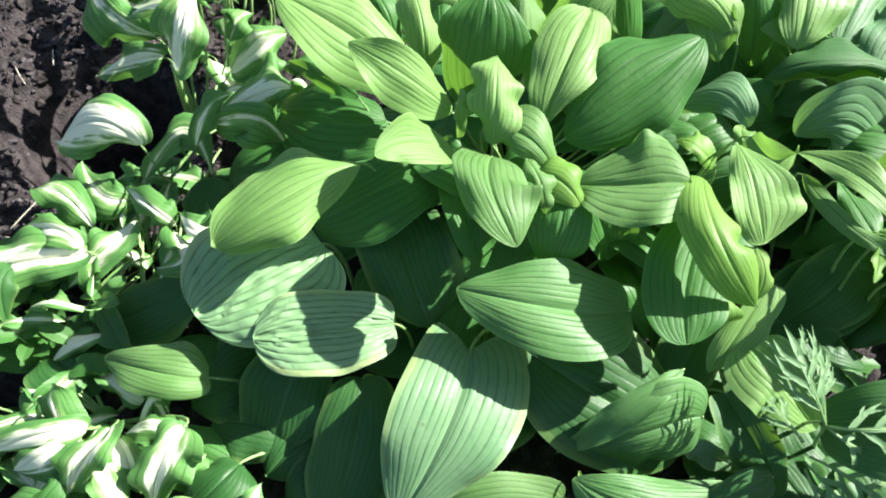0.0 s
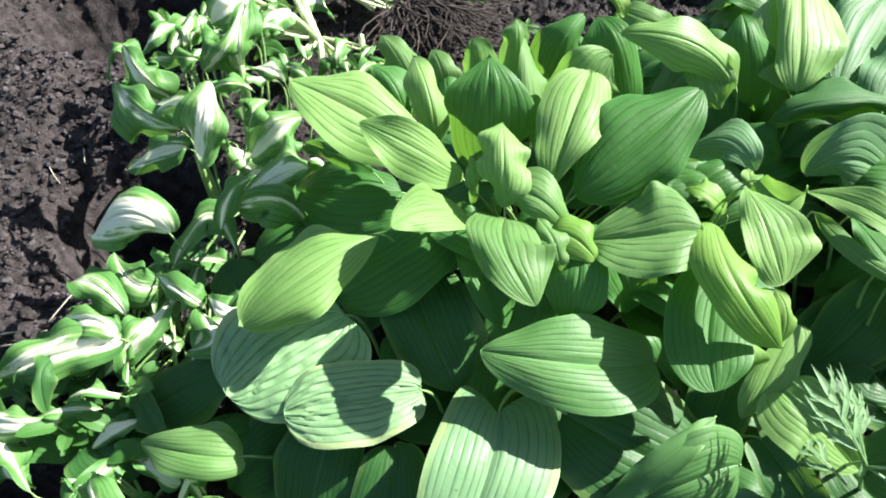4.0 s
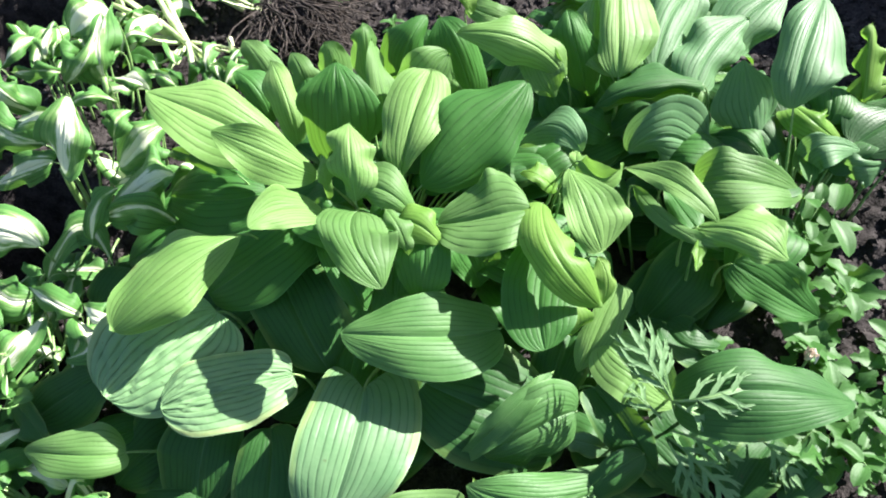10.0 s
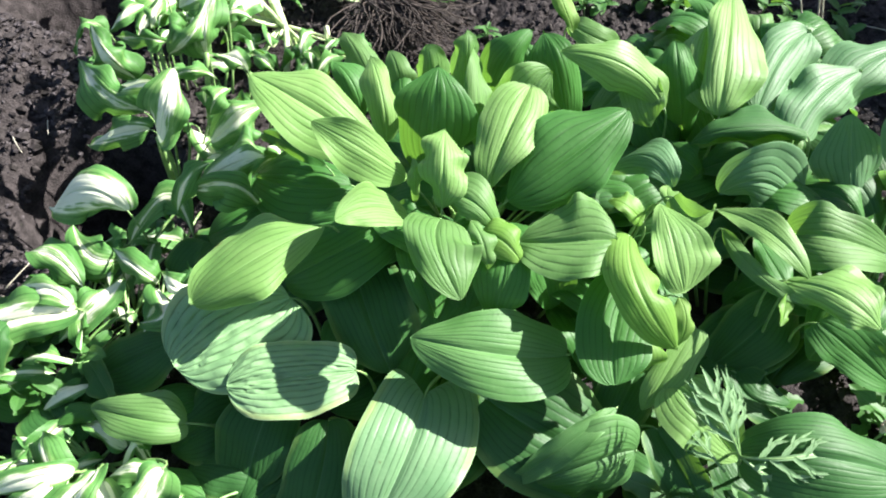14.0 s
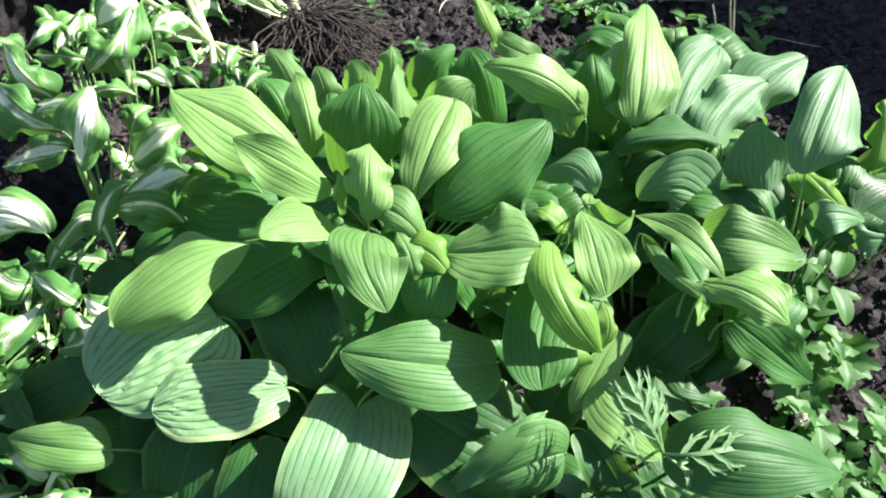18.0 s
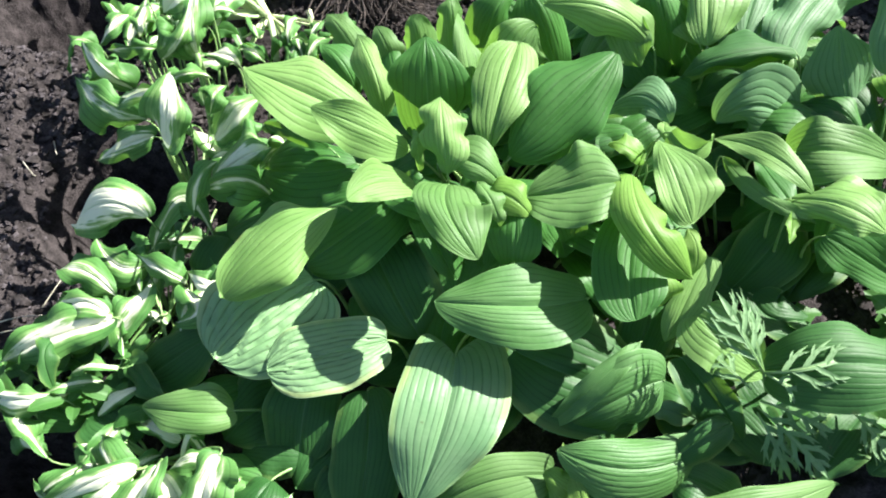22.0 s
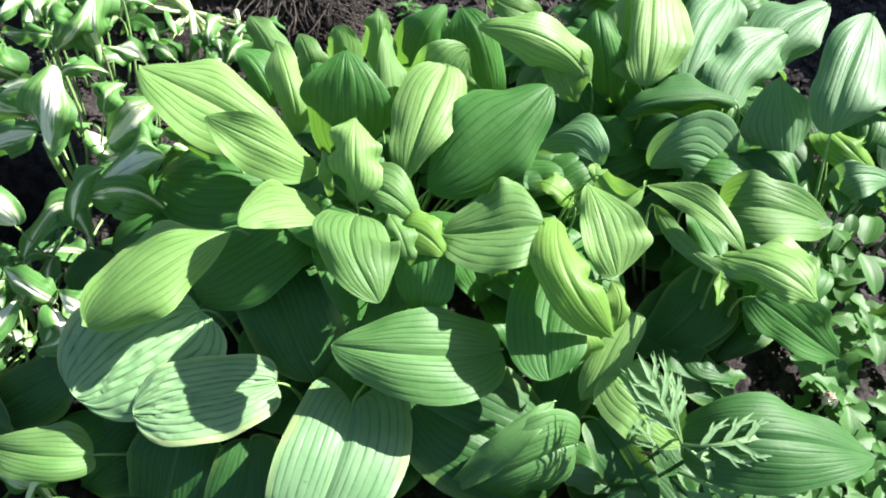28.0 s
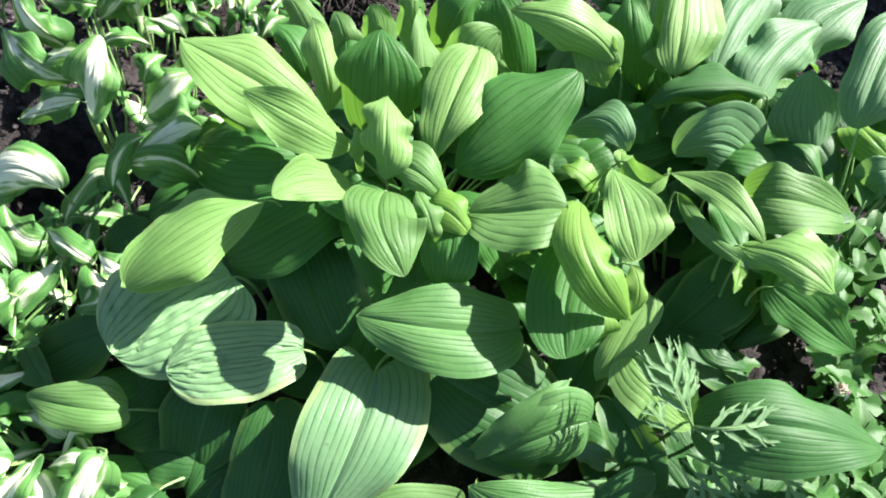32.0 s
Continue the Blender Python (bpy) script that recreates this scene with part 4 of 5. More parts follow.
leaf(left, 'vard', 'ovate', (-0.316, 0.899, 0.130), (-0.343, 0.903, 0.150), (-0.378, 0.935, 0.110), (-0.342, 0.923, 0.149), (-0.337, 0.900, 0.129))

# leaves of the lowleft plant
leaf(lowleft, 'vard', 'ovate', (-0.500, 0.305, 0.050), (-0.515, 0.328, 0.090), (-0.527, 0.355, 0.100), (-0.543, 0.321, 0.065), (-0.490, 0.340, 0.085))
leaf(lowleft, 'varw', 'ovate', (-0.480, 0.315, 0.070), (-0.526, 0.293, 0.090), (-0.618, 0.275, 0.040), (-0.545, 0.307, 0.100), (-0.527, 0.281, 0.060))
leaf(lowleft, 'varw', 'ovate', (-0.491, 0.314, 0.060), (-0.511, 0.279, 0.080), (-0.561, 0.267, 0.040), (-0.530, 0.281, 0.081), (-0.496, 0.255, 0.051))
leaf(lowleft, 'varw', 'ovate', (-0.443, 0.313, 0.090), (-0.462, 0.274, 0.090), (-0.493, 0.242, 0.020), (-0.495, 0.263, 0.072), (-0.432, 0.286, 0.092))
leaf(lowleft, 'varw', 'ovate', (-0.440, 0.305, 0.070), (-0.420, 0.275, 0.060), (-0.415, 0.263, 0.030), (-0.447, 0.262, 0.049), (-0.404, 0.284, 0.059))
leaf(lowleft, 'varw', 'ovate', (-0.356, 0.318, 0.100), (-0.375, 0.275, 0.090), (-0.390, 0.241, 0.020), (-0.400, 0.274, 0.078), (-0.337, 0.285, 0.078))
leaf(lowleft, 'varw', 'lance', (-0.570, 0.289, 0.050), (-0.600, 0.283, 0.050), (-0.645, 0.279, 0.020), (-0.601, 0.294, 0.055), (-0.596, 0.277, 0.035))
leaf(lowleft, 'vard', 'ovate', (-0.369, 0.321, 0.060), (-0.399, 0.324, 0.080), (-0.443, 0.321, 0.050), (-0.410, 0.344, 0.071), (-0.400, 0.303, 0.061))
leaf(lowleft, 'varw', 'lance', (-0.436, 0.333, 0.030), (-0.410, 0.356, 0.080), (-0.403, 0.357, 0.030), (-0.421, 0.363, 0.074), (-0.407, 0.353, 0.074))
leaf(midleft, 'vard', 'ovate', (-0.727, 0.426, 0.070), (-0.765, 0.453, 0.090), (-0.844, 0.496, 0.060), (-0.750, 0.482, 0.091), (-0.789, 0.429, 0.061))
leaf(midleft, 'varw', 'ovate', (-0.746, 0.446, 0.060), (-0.666, 0.424, 0.080), (-0.623, 0.451, 0.040), (-0.685, 0.445, 0.081), (-0.658, 0.411, 0.051))
leaf(midleft, 'vard', 'ovate', (-0.719, 0.401, 0.060), (-0.748, 0.381, 0.070), (-0.817, 0.369, 0.030), (-0.745, 0.398, 0.072), (-0.758, 0.367, 0.042))
leaf(midleft, 'vard', 'ovate', (-0.671, 0.395, 0.050), (-0.657, 0.369, 0.050), (-0.639, 0.361, 0.020), (-0.681, 0.363, 0.040), (-0.644, 0.378, 0.040))
leaf(lowleft, 'vard', 'ovate', (-0.488, 0.212, 0.040), (-0.538, 0.214, 0.050), (-0.606, 0.208, 0.015), (-0.548, 0.247, 0.051), (-0.544, 0.175, 0.026))
leaf(lowleft, 'varw', 'ovate', (-0.470, 0.173, 0.040), (-0.517, 0.162, 0.045), (-0.586, 0.140, 0.010), (-0.520, 0.175, 0.048), (-0.512, 0.148, 0.028))
leaf(lowleft, 'varw', 'lance', (-0.268, 0.208, 0.020), (-0.270, 0.234, 0.060), (-0.261, 0.276, 0.060), (-0.284, 0.244, 0.048), (-0.255, 0.246, 0.048))
leaf(lowleft, 'vard', 'lance', (-0.559, 0.305, 0.030), (-0.620, 0.293, 0.030), (-0.648, 0.326, 0.030), (-0.640, 0.326, 0.030), (-0.614, 0.311, 0.030))
leaf(lowleft, 'vard', 'ovate', (-0.343, 0.306, 0.040), (-0.356, 0.298, 0.060), (-0.380, 0.296, 0.040), (-0.369, 0.322, 0.058), (-0.344, 0.286, 0.038))

# leaves of the heap plant
leaf(heap, 'vard', 'ovate', (-0.616, 1.530, 0.140), (-0.697, 1.548, 0.160), (-0.809, 1.646, 0.100), (-0.716, 1.610, 0.157), (-0.691, 1.541, 0.127))
leaf(heap, 'varw', 'lance', (-0.599, 1.473, 0.150), (-0.693, 1.468, 0.160), (-0.841, 1.570, 0.100), (-0.705, 1.521, 0.152), (-0.700, 1.448, 0.142))
leaf(heap, 'varw', 'ovate', (-0.563, 1.418, 0.160), (-0.619, 1.432, 0.180), (-0.718, 1.495, 0.130), (-0.628, 1.467, 0.182), (-0.623, 1.419, 0.152))
leaf(heap, 'vard', 'ovate', (-0.501, 1.530, 0.140), (-0.534, 1.529, 0.170), (-0.624, 1.595, 0.120), (-0.548, 1.584, 0.163), (-0.530, 1.511, 0.143))
leaf(heap2, 'vard', 'ovate', (-0.413, 1.530, 0.140), (-0.425, 1.556, 0.170), (-0.492, 1.668, 0.150), (-0.452, 1.577, 0.159), (-0.406, 1.582, 0.149))
leaf(heap2, 'vard', 'ovate', (-0.360, 1.486, 0.090), (-0.400, 1.513, 0.120), (-0.447, 1.613, 0.110), (-0.431, 1.523, 0.107), (-0.376, 1.523, 0.107))
leaf(heap2, 'vard', 'lance', (-0.273, 1.527, 0.050), (-0.340, 1.539, 0.090), (-0.413, 1.640, 0.080), (-0.359, 1.573, 0.086), (-0.327, 1.536, 0.076))
leaf(heap2, 'vard', 'lance', (-0.305, 1.553, 0.050), (-0.338, 1.579, 0.090), (-0.378, 1.699, 0.080), (-0.361, 1.586, 0.086), (-0.320, 1.590, 0.076))
leaf(heap, 'varw', 'lance', (-0.616, 1.539, 0.150), (-0.686, 1.604, 0.160), (-0.748, 1.704, 0.140), (-0.709, 1.610, 0.157), (-0.661, 1.601, 0.147))
leaf(heap, 'varw', 'lance', (-0.646, 1.682, 0.120), (-0.686, 1.688, 0.140), (-0.760, 1.776, 0.120), (-0.697, 1.726, 0.137), (-0.681, 1.684, 0.127))

# ---- undergrowth: lower leaves, mostly in darker greens that deepen the upper ones' shade ----
lot = random.Random(11)


def random_leaf(whose, mats, base, heading, length, width, rise, drop, shape="ovate", wave=0.004, twist=0.3):
    d = Vector((math.cos(heading), math.sin(heading), 0))
    side = Vector((-d.y, d.x, 0))
    base = Vector(base)
    roll = lot.uniform(-twist, twist)
    out = side * math.cos(roll) + Vector((0, 0, math.sin(roll)))
    ridge = base + d * length * 0.5 + Vector((0, 0, rise))
    tip = base + d * length * 0.93 + Vector((0, 0, -drop))
    ridge.z, tip.z = max(ridge.z, 0.03), max(tip.z, 0.012)
    wide = base.lerp(ridge, 0.9)
    a, b = wide + out * width / 2, wide - out * width / 2
    a.z, b.z = max(a.z - 0.1 * width, 0.01), max(b.z - 0.1 * width, 0.01)
    return leaf(whose, lot.choice(mats), shape, base, ridge, tip, a, b, wave=wave)


def undergrowth(whose, mats, n, reach, z, length, width, arc=(0, 360), rise=0.025):
    for i in range(n):
        w = radians(arc[0] + (i + lot.random()) * (arc[1] - arc[0]) / n)
        r = lot.uniform(*reach)
        c = whose.location
        size = lot.uniform(0.8, 1.15)
        random_leaf(whose, mats, (c.x + r * math.cos(w), c.y + r * math.sin(w), lot.uniform(*z)), w + lot.uniform(-0.5, 0.5),
                    length * size, width * size, rise, 0.03)


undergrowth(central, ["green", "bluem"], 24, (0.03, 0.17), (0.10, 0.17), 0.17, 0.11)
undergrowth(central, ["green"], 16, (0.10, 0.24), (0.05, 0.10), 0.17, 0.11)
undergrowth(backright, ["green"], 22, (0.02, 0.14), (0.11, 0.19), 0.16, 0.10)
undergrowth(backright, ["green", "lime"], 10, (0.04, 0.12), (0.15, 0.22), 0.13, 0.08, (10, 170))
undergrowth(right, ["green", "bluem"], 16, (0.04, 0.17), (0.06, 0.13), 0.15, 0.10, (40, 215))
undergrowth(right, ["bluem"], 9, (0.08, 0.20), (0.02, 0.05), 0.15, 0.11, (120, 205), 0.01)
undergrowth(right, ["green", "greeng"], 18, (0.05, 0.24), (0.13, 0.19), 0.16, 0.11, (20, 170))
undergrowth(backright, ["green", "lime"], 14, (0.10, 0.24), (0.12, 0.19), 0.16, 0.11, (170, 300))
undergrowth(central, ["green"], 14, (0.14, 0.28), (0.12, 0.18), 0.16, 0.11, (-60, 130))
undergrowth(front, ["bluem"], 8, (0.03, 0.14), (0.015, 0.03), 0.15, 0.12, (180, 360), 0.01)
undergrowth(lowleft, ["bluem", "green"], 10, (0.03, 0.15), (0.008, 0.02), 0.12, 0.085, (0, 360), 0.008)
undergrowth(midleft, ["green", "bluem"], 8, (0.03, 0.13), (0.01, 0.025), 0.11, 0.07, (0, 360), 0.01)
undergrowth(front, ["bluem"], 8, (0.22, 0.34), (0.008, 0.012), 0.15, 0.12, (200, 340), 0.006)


def tangle(whose, spots, mats, n, spread, z, length, width):
    for i in range(n):
        x, y = lot.choice(spots)
        size = lot.uniform(0.65, 1.2)
        random_leaf(whose, mats, (x + lot.gauss(0, spread), y + lot.gauss(0, spread), lot.uniform(*z)), lot.uniform(0, 6.28),
                    length * size, width * size, lot.uniform(0.0, 0.03), lot.uniform(0.0, 0.05), lot.choice(["ovate", "lance"]), 0.006, 0.9)


tangle(left, [(-0.608, 1.290), (-0.665, 1.227), (-0.507, 1.041), (-0.408, 0.944), (-0.419, 0.899)], ["varw", "vard", "vard"], 24, 0.05, (0.06, 0.14), 0.11, 0.05)
tangle(midleft, [(-0.524, 0.677), (-0.537, 0.582), (-0.474, 0.616), (-0.589, 0.549), (-0.555, 0.486), (-0.659, 0.473)], ["varw", "vard", "vard", "green", "bluem"], 26, 0.045, (0.02, 0.08), 0.115, 0.034)
tangle(lowleft, [(-0.509, 0.300), (-0.431, 0.313), (-0.455, 0.217), (-0.574, 0.356), (-0.562, 0.198), (-0.673, 0.409)], ["varw", "vard", "vard", "green"], 22, 0.045, (0.02, 0.05), 0.11, 0.036)
tangle(heap, [(-0.660, 1.640), (-0.729, 1.729), (-0.585, 1.761), (-0.541, 1.402), (-0.641, 1.387)], ["varw", "vard"], 24, 0.05, (0.05, 0.12), 0.11, 0.045)
tangle(heap, [(-0.386, 1.279), (-0.330, 1.248), (-0.440, 1.300), (-0.297, 1.279)], ["vard", "green", "vard"], 18, 0.03, (0.02, 0.07), 0.08, 0.03)
tangle(heap2, [(-0.457, 1.694), (-0.447, 1.819)], ["vard", "green"], 8, 0.05, (0.05, 0.10), 0.12, 0.04)

# ---- uprooted plants: bare stalks and roots ----


def rod(name, whose, a, b, c, r0, r1, mat, n=8, sides=7):
    o = np.array(whose.location)
    v, f = tube_mesh([p - o for p in bow(a, b, c, n)], np.linspace(r0, r1, n), sides)
    return part(name, v, f, mat, whose)


for a, b, c in (((-0.401, 1.251, 0.010), (-0.398, 1.279, 0.050), (-0.413, 1.340, 0.070)), ((-0.345, 1.238, 0.010), (-0.348, 1.268, 0.050), (-0.362, 1.308, 0.080)), ((-0.320, 1.314, 0.010), (-0.319, 1.336, 0.040), (-0.328, 1.369, 0.060)),
                ((-0.421, 1.359, 0.060), (-0.485, 1.445, 0.100), (-0.540, 1.595, 0.120)), ((-0.421, 1.359, 0.060), (-0.477, 1.470, 0.100), (-0.522, 1.619, 0.130)), ((-0.421, 1.359, 0.060), (-0.512, 1.436, 0.090), (-0.617, 1.513, 0.120)),
                ((-0.426, 1.374, 0.050), (-0.513, 1.428, 0.080), (-0.588, 1.457, 0.100)), ((-0.426, 1.374, 0.050), (-0.501, 1.407, 0.050), (-0.580, 1.397, 0.050)), ((-0.426, 1.374, 0.050), (-0.519, 1.435, 0.060), (-0.592, 1.468, 0.070)),
                ((-0.430, 1.389, 0.040), (-0.502, 1.398, 0.040), (-0.583, 1.404, 0.030))):
    rod("stalk", heap, a, b, c, 0.008, 0.006, PALE_STALK)
for a, b, c in (((-0.250, 1.538, 0.030), (-0.266, 1.604, 0.060), (-0.397, 1.801, 0.100)), ((-0.260, 1.611, 0.040), (-0.315, 1.658, 0.070), (-0.369, 1.805, 0.090)), ((-0.300, 1.554, 0.030), (-0.351, 1.580, 0.050), (-0.501, 1.625, 0.080)),
                ((-0.319, 1.533, 0.030), (-0.406, 1.577, 0.060), (-0.503, 1.617, 0.080)), ((-0.279, 1.559, 0.030), (-0.384, 1.629, 0.070), (-0.522, 1.769, 0.100)), ((-0.297, 1.586, 0.030), (-0.403, 1.658, 0.070), (-0.496, 1.753, 0.100))):
    rod("stalk", heap2, a, b, c, 0.009, 0.0065, PALE_STALK)
verts, faces = [], []
o = np.array(heap2.location)
heart = np.array((-0.215, 1.491, 0.040))
for i in range(340):
    w = lot.gauss(-0.55, 0.75)
    n = lot.uniform(0.07, 0.22)
    a = heart + np.array((lot.gauss(0, 0.025), lot.gauss(0, 0.02), lot.uniform(-0.01, 0.035)))
    c = a + n * np.array((math.cos(w), math.sin(w), 0)) + np.array((0, 0, lot.uniform(-0.05, 0.0)))
    c[2] = max(c[2], lot.uniform(0.004, 0.03))
    b = (a + c) / 2 + np.array((lot.gauss(0, 0.06), lot.gauss(0, 0.06), lot.uniform(0.0, 0.05)))
    v, f = tube_mesh([p - o for p in bow(a, b, c, 7)], np.linspace(0.0022, 0.0010, 7), 4)
    k = len(verts)
    verts += v
    faces += [tuple(q + k for q in g) for g in f]
tagged(part("root_mass", verts, faces, ROOT, heap2, "tangled thin brown roots"), kind="stuff")

for a, b, c in (((-0.513, 0.854, 0.020), (-0.513, 0.839, 0.100), (-0.494, 0.816, 0.200)), ((-0.490, 0.984, 0.020), (-0.484, 1.008, 0.120), (-0.475, 1.035, 0.210)), ((-0.488, 0.925, 0.020), (-0.427, 0.917, 0.100), (-0.368, 0.896, 0.190))):
    rod("stalk", left, a, b, c, 0.0065, 0.005, STALK)

for i in range(14):                                       # thin bare stems lying through the sprawling plant
    p = lot.choice(((-0.504, 0.544, 0.030), (-0.470, 0.578, 0.040), (-0.541, 0.620, 0.050), (-0.560, 0.506, 0.030), (-0.504, 0.645, 0.060)))
    a = np.array(p) + np.array((lot.gauss(0, 0.03), lot.gauss(0, 0.03), -0.02))
    w, n = lot.uniform(0.6, 2.2), lot.uniform(0.08, 0.18)
    c = a + np.array((n * math.cos(w), n * math.sin(w), lot.uniform(0.02, 0.06)))
    rod("stalk", midleft, a, (a + c) / 2 + np.array((lot.gauss(0, 0.02), lot.gauss(0, 0.02), 0.03)), c, 0.0026, 0.0018, STALK)

# ---- weeds ----


def leaflet_mesh(name, length, width, mat, lobes=0):
    nu, nv = 7, 9
    pts, uvs = [], []
    for j in range(nv):
        s = j / (nv - 1)
        w = (s ** 0.5) * ((1 - s) ** 0.6) * 1.7 * width / 2
        if lobes:
            w *= 0.78 + 0.30 * math.cos(2 * math.pi * lobes * s)
        for i in range(nu):
            u = 2 * i / (nu - 1) - 1
            pts.append((u * w, s * length, 0.12 * length * math.sin(2.6 * s) + 0.25 * w * abs(u)))
            uvs.append(((u + 1) / 2, s))
    ob = part(name, pts, grid_faces(nu, nv), mat, uvs=uvs)
    me = ob.data
    bpy.data.objects.remove(ob)
    return me


LEAFLETS = [leaflet_mesh("weed_leaf", 0.034, 0.022, WEED), leaflet_mesh("weed_leaf", 0.042, 0.034, WEED, 2), leaflet_mesh("weed_leaf", 0.026, 0.012, WEED)]


def weed(spot, height, n, kind, scale=1.0, label="small green weed growing in the bed"):
    ob = tagged(new("weed"), label, "weed", "weeds")
    z0 = soil_height(spot[0], spot[1])
    ob.location = (spot[0], spot[1], z0)
    lean = (lot.uniform(-0.4, 0.4) * height, lot.uniform(-0.4, 0.4) * height)
    v, f = tube_mesh(bow((0, 0, -0.005), (lean[0] * 0.2, lean[1] * 0.2, height * 0.6), (lean[0], lean[1], height), 6), np.linspace(0.0016, 0.0008, 6), 5)
    part("stem", v, f, STALK, ob)
    for i in range(n):
        s = 0.25 + 0.75 * (i + 0.5) / n
        k = new("leaf", LEAFLETS[kind])
        k.parent = ob
        size = scale * lot.uniform(0.7, 1.25)
        k.matrix_basis = Matrix.LocRotScale((lean[0] * s * s, lean[1] * s * s, height * s), Euler((lot.uniform(-0.3, 0.5), lot.uniform(-0.4, 0.4), i * 2.4 + lot.uniform(-0.5, 0.5))), (size,) * 3)
    return ob


for i in range(26):
    x, y = lot.uniform(0.58, 0.95), lot.uniform(0.22, 0.78)
    weed((x, y), lot.uniform(0.03, 0.12), lot.randint(6, 10), lot.choice([0, 1, 1, 1]), 1.2, "low weed with lobed green leaves under the hostas")
for p in ((0.393, 1.754, -0.000), (0.421, 1.680, 0.000), (0.502, 1.709, 0.000), (0.570, 1.739, 0.000), (0.356, 1.900, 0.000), (0.425, 1.917, -0.000), (0.499, 1.866, 0.000), (0.525, 1.665, 0.000), (0.587, 1.709, 0.000), (0.339, 1.637, 0.000), (0.291, 1.609, -0.000), (0.608, 1.665, 0.000), (0.394, 1.934, 0.000), (0.285, 1.694, 0.000), (0.044, 1.490, 0.000), (-0.094, 1.581, 0.000), (-0.074, 1.651, 0.000), (0.722, 1.785, 0.000)):
    weed(p, lot.uniform(0.02, 0.07), lot.randint(5, 8), lot.choice([0, 2, 2]), 1.35, "small green seedling on bare soil")
for i in range(16):
    p = lot.choice(((-0.714, 0.481, 0.000), (-0.638, 0.506, -0.000), (-0.649, 0.487, -0.000), (-0.601, 0.452, 0.000), (-0.627, 0.460, 0.000), (-0.625, 0.728, 0.000)))
    weed((p[0] + lot.gauss(0, 0.05), p[1] + lot.gauss(0, 0.05)), lot.uniform(0.03, 0.09), lot.randint(5, 9), 0, 1.2, "small leafy weed among the variegated hostas")
for p in ((0.535, 0.365, 0.030), (0.541, 0.321, 0.020), (0.696, 0.527, 0.040), (0.639, 0.492, 0.050), (0.674, 0.470, 0.040), (0.619, 0.349, 0.020), (0.706, 0.566, 0.050), (0.492, 0.521, 0.030)):
    weed(p[:2], p[2] + 0.03, 5, 1, 1.35, "weed with broad lobed light green leaves")
for p in ((0.314, 1.946, 0.000), (0.334, 1.895, 0.000), (0.409, 1.967, 0.000), (0.443, 1.944, 0.000), (0.481, 1.884, 0.000), (0.516, 1.920, -0.000), (0.339, 1.797, 0.000), (0.369, 1.782, 0.000), (0.378, 1.722, 0.000), (0.449, 1.680, 0.000), (0.518, 1.727, 0.000), (0.552, 1.744, 0.000), (0.587, 1.760, 0.000), (0.265, 1.673, 0.000), (0.283, 1.631, 0.000), (0.320, 1.618, 0.000), (0.569, 1.671, -0.000), (0.601, 1.716, 0.000), (0.523, 1.669, 0.000)):
    weed(p[:2], lot.uniform(0.02, 0.06), lot.randint(4, 7), lot.choice([0, 0, 2]), lot.uniform(1.0, 1.7), "small green seedling on bare soil")
for p in ((0.806, 1.647, 0.020), (0.765, 1.688, 0.020), (0.947, 1.666, 0.020), (0.950, 1.570, 0.020), (0.788, 1.538, 0.020), (0.893, 1.595, 0.020), (0.740, 1.498, 0.020), (1.017, 1.713, 0.020)):
    weed(p[:2], 0.05, 5, lot.choice([0, 1]), 1.6, "broad-leaved weed growing in the shade")
for p in ((0.668, 0.653, 0.140), (0.725, 0.660, 0.100), (0.755, 0.690, 0.120), (0.683, 0.681, 0.160), (0.414, 0.335, 0.040), (0.124, 0.254, 0.020), (0.150, 0.219, 0.020)):
    weed(p[:2], p[2] + 0.03, 6, 0, 1.7, "yellow-green weed shoot between the hostas")


